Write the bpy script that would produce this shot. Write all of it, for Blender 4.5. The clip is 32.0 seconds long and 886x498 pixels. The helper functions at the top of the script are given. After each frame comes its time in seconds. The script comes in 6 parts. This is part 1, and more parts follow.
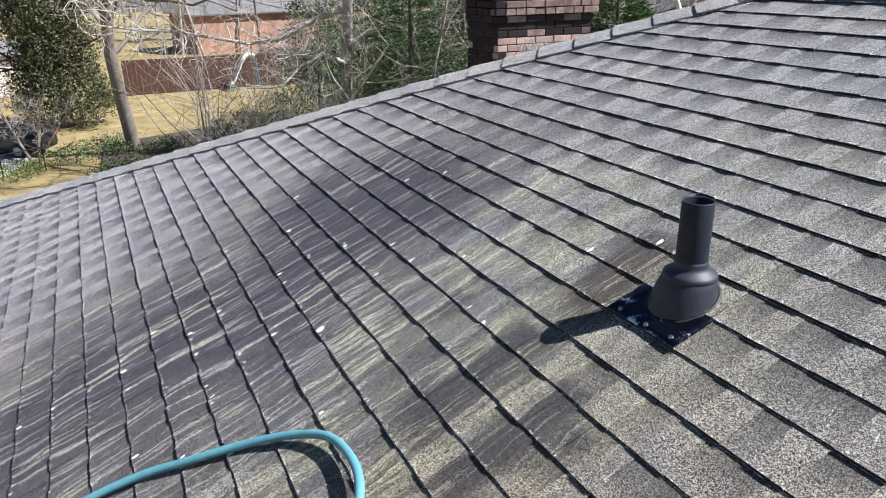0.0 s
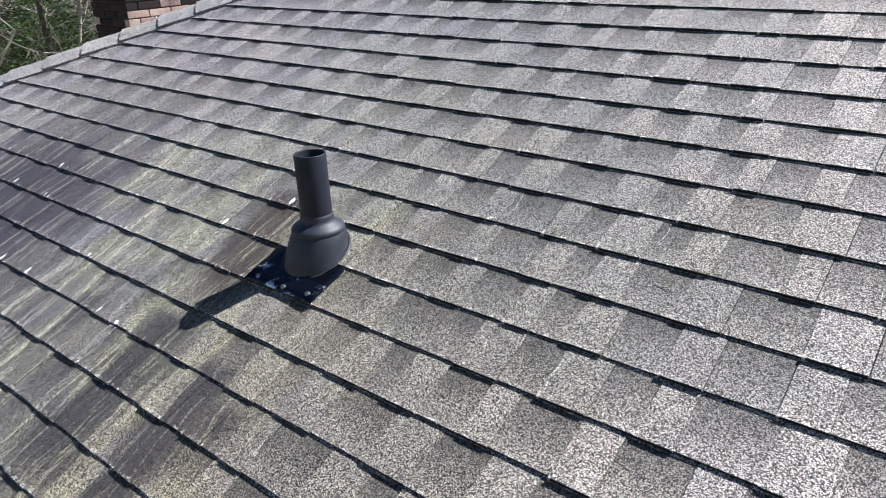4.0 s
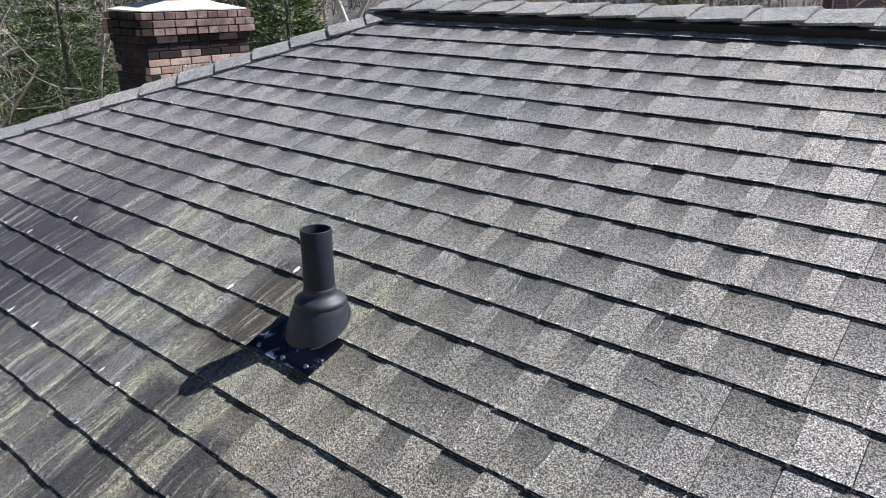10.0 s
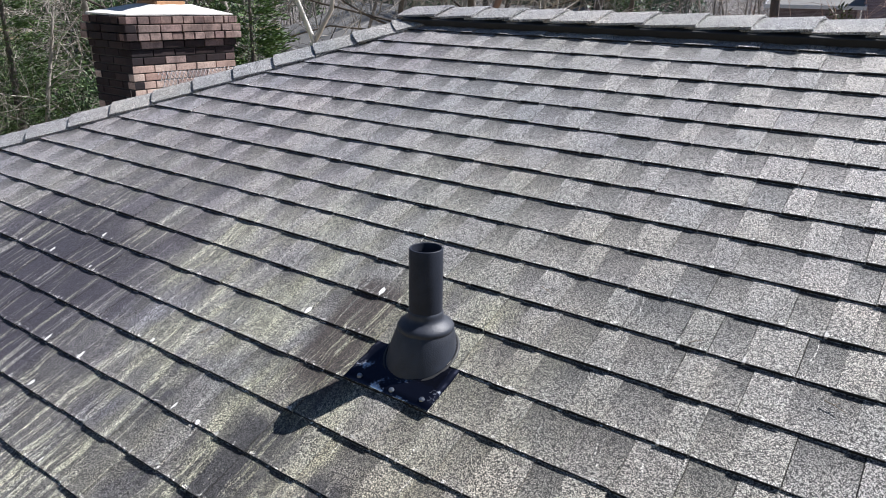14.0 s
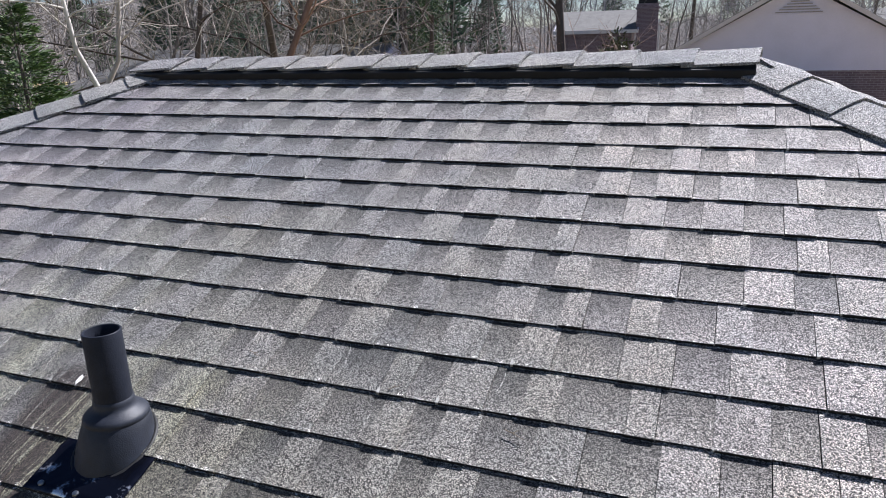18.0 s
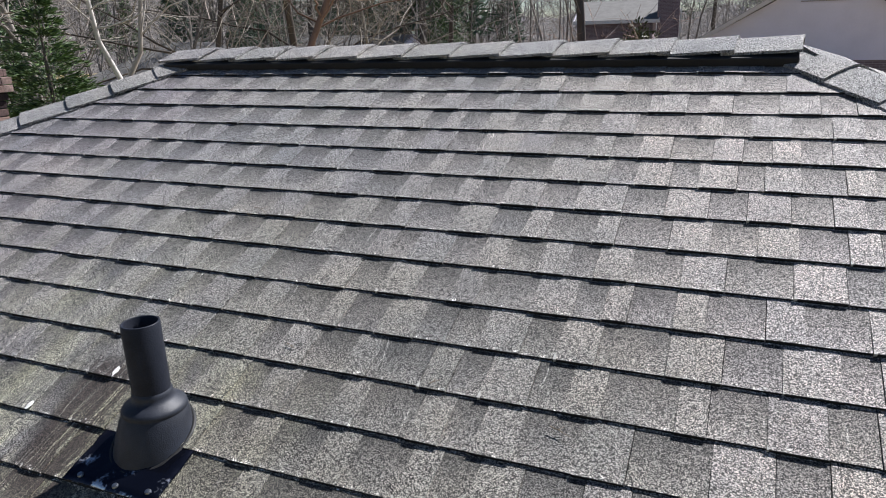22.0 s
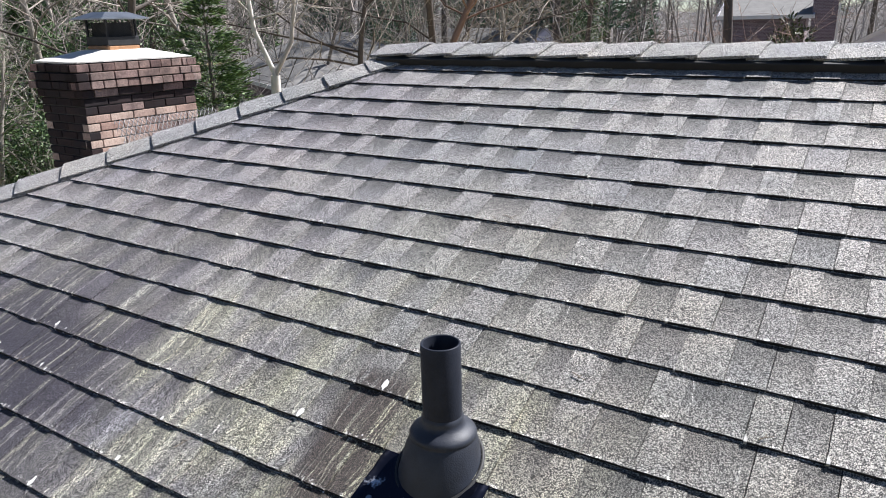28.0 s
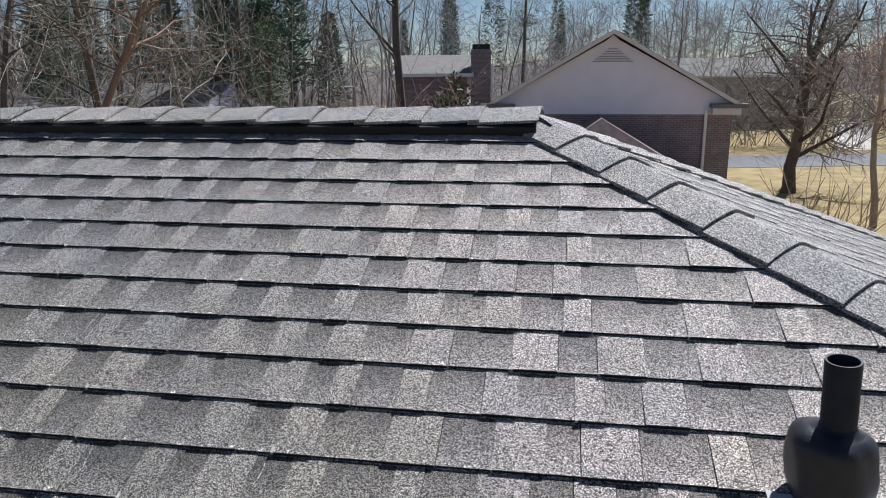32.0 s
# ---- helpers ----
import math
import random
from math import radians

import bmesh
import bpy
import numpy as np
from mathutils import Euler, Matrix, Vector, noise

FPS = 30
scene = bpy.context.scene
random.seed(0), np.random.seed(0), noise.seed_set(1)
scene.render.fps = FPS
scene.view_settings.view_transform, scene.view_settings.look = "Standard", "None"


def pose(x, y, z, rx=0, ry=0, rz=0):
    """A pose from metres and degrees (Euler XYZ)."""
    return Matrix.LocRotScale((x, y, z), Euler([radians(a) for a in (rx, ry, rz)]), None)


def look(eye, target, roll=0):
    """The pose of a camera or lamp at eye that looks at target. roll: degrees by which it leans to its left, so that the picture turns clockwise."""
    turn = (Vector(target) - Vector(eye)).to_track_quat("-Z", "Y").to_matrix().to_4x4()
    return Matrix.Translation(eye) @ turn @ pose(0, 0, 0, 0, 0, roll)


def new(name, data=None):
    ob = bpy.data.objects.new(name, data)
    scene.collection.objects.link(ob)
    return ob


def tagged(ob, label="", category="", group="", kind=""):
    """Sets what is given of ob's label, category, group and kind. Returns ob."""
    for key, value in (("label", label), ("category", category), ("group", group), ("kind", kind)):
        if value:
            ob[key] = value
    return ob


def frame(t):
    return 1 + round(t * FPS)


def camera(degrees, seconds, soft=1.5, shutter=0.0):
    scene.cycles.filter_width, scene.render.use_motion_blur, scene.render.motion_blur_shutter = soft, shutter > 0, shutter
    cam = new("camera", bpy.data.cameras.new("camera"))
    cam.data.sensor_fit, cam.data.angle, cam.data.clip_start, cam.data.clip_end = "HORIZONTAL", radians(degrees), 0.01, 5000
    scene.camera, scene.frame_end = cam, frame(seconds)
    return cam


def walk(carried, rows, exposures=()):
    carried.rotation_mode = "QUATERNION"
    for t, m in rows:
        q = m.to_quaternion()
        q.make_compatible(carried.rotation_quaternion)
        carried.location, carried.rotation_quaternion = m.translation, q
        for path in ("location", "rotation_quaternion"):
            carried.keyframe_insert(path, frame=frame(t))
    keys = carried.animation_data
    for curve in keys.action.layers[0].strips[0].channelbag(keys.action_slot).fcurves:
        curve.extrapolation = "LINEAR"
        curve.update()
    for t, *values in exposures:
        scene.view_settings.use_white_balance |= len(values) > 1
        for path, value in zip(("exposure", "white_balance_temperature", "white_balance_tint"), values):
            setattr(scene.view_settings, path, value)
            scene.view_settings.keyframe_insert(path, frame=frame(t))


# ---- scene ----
cam = camera(63.92, 32.0, soft=1.0)
ROWS = [
    (0, 0.8714, -1.8363, 5.0693, 68.64, 0.59, 63.78),
    (0.5, 0.8687, -1.8876, 5.0337, 68.23, -1.71, 66.91),
    (1, 0.8653, -1.9441, 4.9953, 64.67, -2.74, 70.71),
    (1.5, 0.8839, -1.9325, 4.9981, 63.65, -2.49, 67.48),
    (2, 0.8961, -1.8301, 5.0128, 63.45, -0.56, 57.89),
    (2.5, 0.9180, -1.7476, 5.0227, 63.77, 0.94, 49.75),
    (3, 0.9383, -1.6871, 5.0149, 64.54, 0.58, 44.19),
    (3.5, 0.9472, -1.6450, 5.0030, 65.11, 1.09, 39.74),
    (5.5, 1.0746, -1.5663, 5.1250, 68.19, 3.46, 35.80),
    (6, 1.1089, -1.4923, 5.1291, 69.46, 2.57, 27.92),
    (6.5, 1.1254, -1.4438, 5.1325, 70.32, 1.51, 21.61),
    (7, 1.1204, -1.4363, 5.1358, 70.99, 1.54, 18.89),
    (7.5, 1.0978, -1.4560, 5.1781, 71.92, 2.34, 18.92),
    (8, 1.0782, -1.4729, 5.1832, 72.75, 1.98, 21.64),
    (8.5, 1.0636, -1.5003, 5.1723, 73.12, 1.38, 25.03),
    (9, 1.0343, -1.5391, 5.1421, 71.69, 0.13, 30.24),
    (9.5, 1.0115, -1.5787, 5.1291, 69.90, -0.15, 36.15),
    (10, 0.9842, -1.6219, 5.1231, 69.44, -0.12, 39.64),
    (10.5, 0.9178, -1.6804, 5.0837, 68.09, -1.16, 44.19),
    (11, 0.7334, -1.7152, 5.0630, 66.37, -1.46, 47.19),
    (11.5, 0.6049, -1.7068, 5.0480, 66.62, -3.64, 45.80),
    (12, 0.6032, -1.6959, 5.0511, 66.85, -3.96, 44.00),
    (12.5, 0.5656, -1.7359, 5.0541, 67.41, -2.81, 39.76),
    (13, 0.5500, -1.7666, 5.0426, 68.18, -1.41, 35.53),
    (13.5, 0.5386, -1.7677, 5.0580, 69.18, -0.98, 34.31),
    (14, 0.5440, -1.7696, 5.0839, 70.43, -1.24, 35.70),
    (14.5, 0.5928, -1.7287, 5.1072, 73.50, -1.50, 38.02),
    (16.5, 0.7208, -1.6601, 5.1205, 73.82, 0.61, 37.90),
    (17, 0.7563, -1.6184, 5.1148, 73.89, 1.34, 33.28),
    (17.5, 0.8044, -1.5649, 5.1154, 73.43, 1.64, 25.72),
    (18, 0.8379, -1.5366, 5.1217, 73.14, 1.52, 21.37),
    (18.5, 0.8661, -1.5015, 5.1415, 73.92, 1.86, 18.06),
    (19, 0.8922, -1.4757, 5.1489, 74.06, 2.71, 15.62),
    (19.5, 0.9374, -1.4332, 5.1337, 73.69, 2.39, 10.78),
    (20, 0.9723, -1.4206, 5.1160, 74.03, 1.99, 7.27),
    (20.5, 0.9623, -1.4481, 5.1032, 72.36, 2.26, 5.91),
    (21, 0.9126, -1.4676, 5.1050, 71.46, 1.94, 9.31),
    (21.5, 0.8432, -1.4961, 5.1144, 72.25, 2.58, 17.67),
    (22, 0.7734, -1.5273, 5.1143, 72.50, 1.75, 22.76),
    (22.5, 0.7330, -1.5828, 5.1169, 71.94, -0.48, 27.92),
    (23, 0.7171, -1.6254, 5.1199, 73.00, -1.01, 33.14),
    (23.5, 0.6811, -1.6732, 5.1226, 73.43, -1.73, 36.57),
    (24, 0.6782, -1.6783, 5.1321, 75.11, -1.47, 39.75),
    (24.5, 0.6794, -1.6725, 5.1347, 76.88, -1.57, 40.30),
    (25, 0.6787, -1.6557, 5.1349, 76.58, -0.76, 40.39),
    (25.5, 0.6732, -1.6572, 5.1281, 76.06, -0.84, 40.00),
    (27.5, 0.2524, -1.5997, 5.1468, 73.94, -0.20, 36.09),
    (28, 0.2927, -1.5739, 5.1394, 72.19, 1.12, 32.40),
    (28.5, 0.4163, -1.5058, 5.1292, 71.99, 1.45, 23.06),
    (29, 0.6166, -1.4538, 5.1416, 71.86, 2.13, 19.03),
    (29.5, 0.8147, -1.4310, 5.1532, 72.70, 2.24, 18.88),
    (30, 0.9208, -1.4124, 5.1636, 73.40, 3.35, 19.06),
    (30.5, 0.9660, -1.4024, 5.1615, 73.99, 2.83, 16.11),
    (31, 0.9920, -1.3853, 5.1740, 74.63, 2.22, 12.83),
    (31.5, 1.0112, -1.3773, 5.1722, 76.00, 0.99, 10.24),
    (32, 1.0137, -1.3817, 5.1729, 76.00, 0.47, 9.25),
]
LIGHT = [
    (0, 1.01, 6160, 12),
    (1, 0.98, 6160, 12),
    (3, 1.03, 6160, 12),
    (6, 0.88, 6060, 12),
    (7, 0.64, 5960, 12),
    (8, 0.66, 6060, 12),
    (9, 0.66, 6160, 12),
    (10, 0.84, 6160, 12),
    (12, 0.92, 6160, 12),
    (14, 0.96, 6160, 12),
    (17, 1.04, 6200, 12),
    (18, 0.77, 6040, 15),
    (19, 0.64, 5990, 15),
    (21, 0.60, 6100, 12),
    (22, 0.62, 6250, 12),
    (23, 0.74, 6300, 12),
    (24, 1.02, 6300, 12),
    (25.5, 1.06, 6300, 12),
    (28, 1.06, 6250, 12),
    (29, 0.71, 5940, 15),
    (30, 0.68, 5990, 15),
    (32, 0.55, 6150, 12),
]
walk(cam, [(t, pose(*p)) for t, *p in ROWS], LIGHT)

# ---- world and sun ----
SUN = Vector((0.325, 0.566, 0.757)).normalized()
world = bpy.data.worlds.new("sky")
scene.world = world
world.use_nodes = True
_n = world.node_tree.nodes
sky = _n.new("ShaderNodeTexSky")
sky.sky_type, sky.sun_disc = "NISHITA", False
sky.air_density, sky.dust_density, sky.ozone_density = 0.8, 0.05, 2.2
sky.sun_elevation = math.asin(SUN.z)
sky.sun_rotation = math.atan2(SUN.x, SUN.y)
world.node_tree.links.new(sky.outputs[0], _n["Background"].inputs[0])
_n["Background"].inputs[1].default_value = 0.044
sun = new("sun", bpy.data.lights.new("sun", "SUN"))
sun.data.energy, sun.data.angle, sun.data.color = 5.0, radians(0.55), (1.0, 0.975, 0.94)
sun.matrix_world = look(SUN * 50, (0, 0, 0))



# ---- materials ----
class Mat:
    """A small builder for node materials."""

    def __init__(self, name, rough=0.8, metal=0.0, spec=0.5):
        self.m = bpy.data.materials.new(name)
        self.m.use_nodes = True
        self.t = self.m.node_tree
        self.b = self.t.nodes["Principled BSDF"]
        self.b.inputs["Roughness"].default_value = rough
        self.b.inputs["Metallic"].default_value = metal
        self.b.inputs["Specular IOR Level"].default_value = spec
        self.g = self.t.nodes.new("ShaderNodeNewGeometry")
        self.pos = self.g.outputs["Position"]
        self.island = self.g.outputs["Random Per Island"]

    def link(self, a, b):
        self.t.links.new(a, b)

    def value(self, sock, v):
        if isinstance(v, bpy.types.NodeSocket):
            self.link(v, sock)
        else:
            sock.default_value = v

    def math(self, op, a, b=0.0, c=0.0):
        n = self.t.nodes.new("ShaderNodeMath")
        n.operation = op
        for s, v in zip(n.inputs, (a, b, c)):
            self.value(s, v)
        return n.outputs[0]

    def scaled(self, v, s, off=(0, 0, 0)):
        n = self.t.nodes.new("ShaderNodeVectorMath")
        n.operation = "MULTIPLY_ADD"
        self.value(n.inputs[0], v)
        n.inputs[1].default_value, n.inputs[2].default_value = s, off
        return n.outputs[0]

    def noise(self, scale, detail=3.0, rough=0.55, vec=None, dist=0.0):
        n = self.t.nodes.new("ShaderNodeTexNoise")
        self.link(vec or self.pos, n.inputs["Vector"])
        n.inputs["Scale"].default_value, n.inputs["Detail"].default_value = scale, detail
        n.inputs["Roughness"].default_value, n.inputs["Distortion"].default_value = rough, dist
        return n.outputs[0]

    def cells(self, scale, vec=None):
        n = self.t.nodes.new("ShaderNodeTexVoronoi")
        self.link(vec or self.pos, n.inputs["Vector"])
        n.inputs["Scale"].default_value = scale
        return n.outputs["Color"]

    def ramp(self, fac, *stops):
        n = self.t.nodes.new("ShaderNodeValToRGB")
        self.link(fac, n.inputs[0])
        e = n.color_ramp.elements
        e[0].position, e[1].position = stops[0][0], stops[-1][0]
        for p, c in stops[1:-1]:
            e.new(p)
        for p, c in stops:
            for x in e:
                if abs(x.position - p) < 1e-6:
                    x.color = (*c, 1) if isinstance(c, tuple) else (c, c, c, 1)
        return n.outputs[0]

    def mix(self, fac, a, b, how="MIX"):
        n = self.t.nodes.new("ShaderNodeMix")
        n.data_type, n.blend_type = "RGBA", how
        self.value(n.inputs[0], fac)
        for s, v in ((n.inputs[6], a), (n.inputs[7], b)):
            self.value(s, (*v, 1) if isinstance(v, tuple) else v)
        return n.outputs[2]

    def axis(self, v, k):
        n = self.t.nodes.new("ShaderNodeSeparateXYZ")
        self.link(v, n.inputs[0])
        return n.outputs[k]

    def object_random(self):
        return self.t.nodes.new("ShaderNodeObjectInfo").outputs["Random"]

    def bump(self, height, strength=0.5, distance=0.01):
        n = self.t.nodes.new("ShaderNodeBump")
        n.inputs["Strength"].default_value, n.inputs["Distance"].default_value = strength, distance
        self.link(height, n.inputs["Height"])
        self.link(n.outputs[0], self.b.inputs["Normal"])

    def colour(self, v):
        self.value(self.b.inputs["Base Color"], (*v, 1) if isinstance(v, tuple) else v)
        return self.m


def plain(name, col, rough=0.7, metal=0.0, vary=0.25, scale=12.0, bump=0.15, dist=0.004):
    """A painted, plastic or metal surface with mottling at two scales."""
    k = Mat(name, rough, metal)
    a, b = k.noise(scale, 4), k.noise(scale * 14, 2)
    f = k.math("ADD", k.math("MULTIPLY", a, 0.7), k.math("MULTIPLY", b, 0.3))
    lo, hi = tuple(c * (1 - vary) for c in col), tuple(min(1, c * (1 + vary)) for c in col)
    if bump:
        k.bump(b, bump, dist)
    return k.colour(k.ramp(f, (0.3, lo), (0.7, hi)))


def shingle_material(name, stained, band=0.0, lift=1.0):
    """Mineral granules on asphalt: blended tones, speckle, worn edges, and algae streaks on the old slope.
    band: how strongly a shade-like darkening is put into the colour at the head of a recessed tab."""
    k = Mat(name, 0.58, 0.0, 0.5 if stained else 0.3)
    tone = k.math("FRACT", k.math("ADD", k.island, k.math("MULTIPLY", k.object_random(), 3.7)))
    tones = ((0.0, (0.142, 0.138, 0.141)), (0.2, (0.174, 0.168, 0.166)), (0.4, (0.16, 0.156, 0.149)), (0.6, (0.185, 0.178, 0.174)), (0.8, (0.149, 0.148, 0.149)), (1.0, (0.178, 0.172, 0.166)))
    base = k.ramp(tone, *[(p, tuple(c * lift for c in col)) for p, col in tones])
    patch = k.noise(1.6, 4, 0.6)
    base = k.mix(0.45, base, k.ramp(patch, (0.3, (0.37, 0.39, 0.43)), (0.7, (0.63, 0.595, 0.54))), "OVERLAY")
    mottle = k.noise(7.0, 4, 0.65)
    base = k.mix(0.5, base, k.ramp(mottle, (0.3, (0.36, 0.375, 0.38)), (0.7, (0.65, 0.63, 0.61))), "OVERLAY")
    grainy = 1.0
    if stained:
        x, y = k.axis(k.pos, 0), k.axis(k.pos, 1)
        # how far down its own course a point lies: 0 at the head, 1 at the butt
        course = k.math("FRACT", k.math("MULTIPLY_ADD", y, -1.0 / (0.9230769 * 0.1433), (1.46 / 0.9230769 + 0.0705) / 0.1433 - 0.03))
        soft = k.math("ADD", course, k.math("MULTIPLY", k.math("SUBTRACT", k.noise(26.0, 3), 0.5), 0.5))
        # shadow band put into the granule colour, darkest just under the butt above
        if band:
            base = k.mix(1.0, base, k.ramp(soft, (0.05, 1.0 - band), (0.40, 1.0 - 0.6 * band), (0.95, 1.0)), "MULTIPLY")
        wob = k.math("MULTIPLY", k.math("SUBTRACT", k.noise(1.7, 3), 0.5), 1.0)
        xs, ys = k.math("ADD", x, wob), k.math("ADD", y, wob)
        zone = k.math("MULTIPLY", k.ramp(k.math("MULTIPLY_ADD", xs, 0.25, 1.0), (0.26, 0.0), (0.46, 1.0), (0.86, 1.0), (0.99, 0.0)),
                      k.ramp(k.math("MULTIPLY_ADD", ys, -0.25, 0.25), (0.20, 0.0), (0.36, 1.0)))
        heavy = k.math("MULTIPLY", zone, k.ramp(k.math("MULTIPLY_ADD", xs, 0.25, 1.0), (0.58, 1.0), (0.80, 0.62)))
        bend = k.math("MULTIPLY", k.noise(3.0, 3), 0.10)
        c = k.t.nodes.new("ShaderNodeCombineXYZ")
        row = k.math("FLOOR", k.math("MULTIPLY_ADD", y, -1.0 / (0.9230769 * 0.1433), (1.46 / 0.9230769 + 0.0705) / 0.1433 - 0.03))
        step = k.math("MULTIPLY", k.math("FRACT", k.math("MULTIPLY", row, 0.618)), 0.045)
        k.link(k.math("ADD", k.math("ADD", x, step), k.math("ADD", bend, k.math("MULTIPLY", y, 0.07))), c.inputs[0])
        k.link(y, c.inputs[1])
        flow = c.outputs[0]
        streak = k.noise(1.0, 5, 0.62, k.scaled(flow, (24.0, 1.5, 0.0)), 0.5)
        fine = k.noise(1.0, 4, 0.65, k.scaled(flow, (76.0, 2.3, 0.0), (3.0, 1.0, 0.0)), 0.4)
        film = k.math("ADD", k.math("MULTIPLY", streak, 0.56), k.math("MULTIPLY", fine, 0.44))
        rough_film = k.math("ADD", film, k.math("MULTIPLY", k.math("SUBTRACT", k.noise(150.0, 2), 0.5), 0.12))
        # the growth lies thicker towards the drive side
        shift = k.math("ADD", rough_film, k.ramp(k.math("MULTIPLY_ADD", xs, 0.25, 1.0), (0.30, 0.04), (0.60, 0.055), (0.68, 0.022), (0.76, 0.022), (0.86, -0.01)))
        dark = k.math("MULTIPLY", k.ramp(shift, (0.488, 0.0), (0.510, 1.0)), heavy)
        moss = k.noise(1.0, 4, 0.6, k.scaled(flow, (6.0, 2.4, 0.0), (4.0, 9.0, 0.0)))
        green = k.math("MULTIPLY", k.ramp(moss, (0.40, 0.0), (0.58, 0.62)), zone)
        cool = k.ramp(k.math("MULTIPLY_ADD", xs, 0.25, 1.0), (0.55, 1.0), (0.72, 0.0))
        base = k.mix(cool, base, k.mix(1.0, base, (0.95, 0.92, 0.97), "MULTIPLY"))
        base = k.mix(green, base, (0.285, 0.278, 0.200))
        # thinner growth below the ridge
        thin = k.math("MULTIPLY", k.ramp(k.math("MULTIPLY_ADD", x, 0.25, 1.0), (0.56, 0.0), (0.61, 1.0), (0.90, 1.0), (0.94, 0.0)), k.ramp(k.math("MULTIPLY_ADD", y, -0.25, 0.25), (0.44, 1.0), (0.52, 0.0)))
        dark = k.math("MULTIPLY", dark, k.math("MULTIPLY_ADD", thin, -0.4, 1.0))
        base = k.mix(k.math("MULTIPLY", dark, 0.93), base, (0.031, 0.027, 0.036))
        # one dense growth of algae
        bx = k.math("MULTIPLY_ADD", k.math("ADD", x, k.math("MULTIPLY", wob, 0.4)), 1.61, 3.46)
        by = k.math("MULTIPLY_ADD", k.math("ADD", y, k.math("MULTIPLY", wob, 0.4)), 2.3, 1.93)
        blot = k.ramp(k.math("MULTIPLY", k.math("ADD", k.math("MULTIPLY", bx, bx), k.math("MULTIPLY", by, by)), 0.5), (0.25, 1.0), (0.80, 0.0))
        base = k.mix(k.math("MULTIPLY", blot, k.ramp(film, (0.455, 0.18), (0.495, 0.92))), base, (0.031, 0.028, 0.037))
        # a dense trail below the flashing and three thinner ones beside it
        drift = k.math("ADD", x, k.math("MULTIPLY", wob, 0.10))
        for x0, x1, y0, y1 in ((-0.80, -0.56, 0.74, 1.32), (-0.50, -0.33, 0.80, 1.35), (-0.36, -0.24, 0.86, 1.08), (-1.12, -0.98, 0.78, 1.0)):
            w = (x1 - x0) * 0.3
            lane = k.math("MULTIPLY", k.ramp(k.math("MULTIPLY_ADD", drift, 0.5, 0.75), (0.75 + (x0 - w * 0.4) / 2, 0.0), (0.75 + (x0 + w) / 2, 1.0), (0.75 + (x1 - w) / 2, 1.0), (0.75 + (x1 + w * 0.4) / 2, 0.0)), k.ramp(k.math("MULTIPLY_ADD", wob, 0.08, k.math("MULTIPLY", y, -0.5)), (y0 * 0.5, 0.0), (y0 * 0.5 + 0.02, 1.0), (y1 * 0.5 - 0.08, 1.0), (y1 * 0.5, 0.0)))
            base = k.mix(k.math("MULTIPLY", lane, k.ramp(rough_film, (0.435, 0.22), (0.470, 0.95))), base, (0.032, 0.031, 0.036))
        # paler at the far left, slightly darker and warmer on the right
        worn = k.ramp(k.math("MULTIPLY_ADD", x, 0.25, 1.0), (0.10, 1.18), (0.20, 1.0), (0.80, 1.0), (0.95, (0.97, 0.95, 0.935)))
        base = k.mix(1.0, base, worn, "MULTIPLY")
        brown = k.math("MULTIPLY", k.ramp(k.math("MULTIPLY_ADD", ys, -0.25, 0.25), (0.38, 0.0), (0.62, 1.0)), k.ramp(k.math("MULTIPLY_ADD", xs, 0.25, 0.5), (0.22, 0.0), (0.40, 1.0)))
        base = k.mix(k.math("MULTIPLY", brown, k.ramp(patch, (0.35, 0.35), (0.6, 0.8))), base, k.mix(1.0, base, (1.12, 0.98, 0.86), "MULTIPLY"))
        # greenish film, which also stands in for the weaker sun glare on this side
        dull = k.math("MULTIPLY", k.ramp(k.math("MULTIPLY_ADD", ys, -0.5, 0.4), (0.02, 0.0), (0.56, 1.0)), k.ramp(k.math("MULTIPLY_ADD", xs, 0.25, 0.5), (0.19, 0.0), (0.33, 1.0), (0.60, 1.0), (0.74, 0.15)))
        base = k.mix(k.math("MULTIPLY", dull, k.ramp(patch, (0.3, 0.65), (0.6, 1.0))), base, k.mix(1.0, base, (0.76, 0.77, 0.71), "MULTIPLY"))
        # sun glare on the right of the slope, painted into the colour
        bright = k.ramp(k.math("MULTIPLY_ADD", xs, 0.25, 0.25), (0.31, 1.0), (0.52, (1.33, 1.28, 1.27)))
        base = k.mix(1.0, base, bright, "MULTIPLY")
        # brown run-off past the pipe flashing, in narrow wavy trails with bare lines between
        side = k.math("ADD", x, k.math("MULTIPLY", y, 0.10))
        near = k.math("MULTIPLY", k.ramp(k.math("ADD", side, 1.0), (0.15, 0.0), (0.19, 1.0), (0.33, 1.0), (0.38, 0.0)), k.ramp(k.math("MULTIPLY", y, -1.0), (0.24, 0.0), (0.30, 1.0), (0.62, 1.0), (0.76, 0.0)))
        lanes = k.noise(1.0, 3, 0.6, k.scaled(flow, (74.0, 2.0, 0.0), (1.0, 5.0, 0.0)), 0.8)
        base = k.mix(k.math("MULTIPLY", near, k.ramp(lanes, (0.34, 0.10), (0.42, 0.95), (0.58, 0.97), (0.63, 0.0))), base, (0.030, 0.023, 0.020))
        # pale scuffs down the slope and granules lost along the butts
        scuff = k.noise(1.0, 2, 0.5, k.scaled(flow, (120.0, 5.0, 0.0), (7.0, 2.0, 0.0)), 0.2)
        base = k.mix(k.ramp(scuff, (0.69, 0.0), (0.74, 0.40)), base, (0.42, 0.41, 0.385))
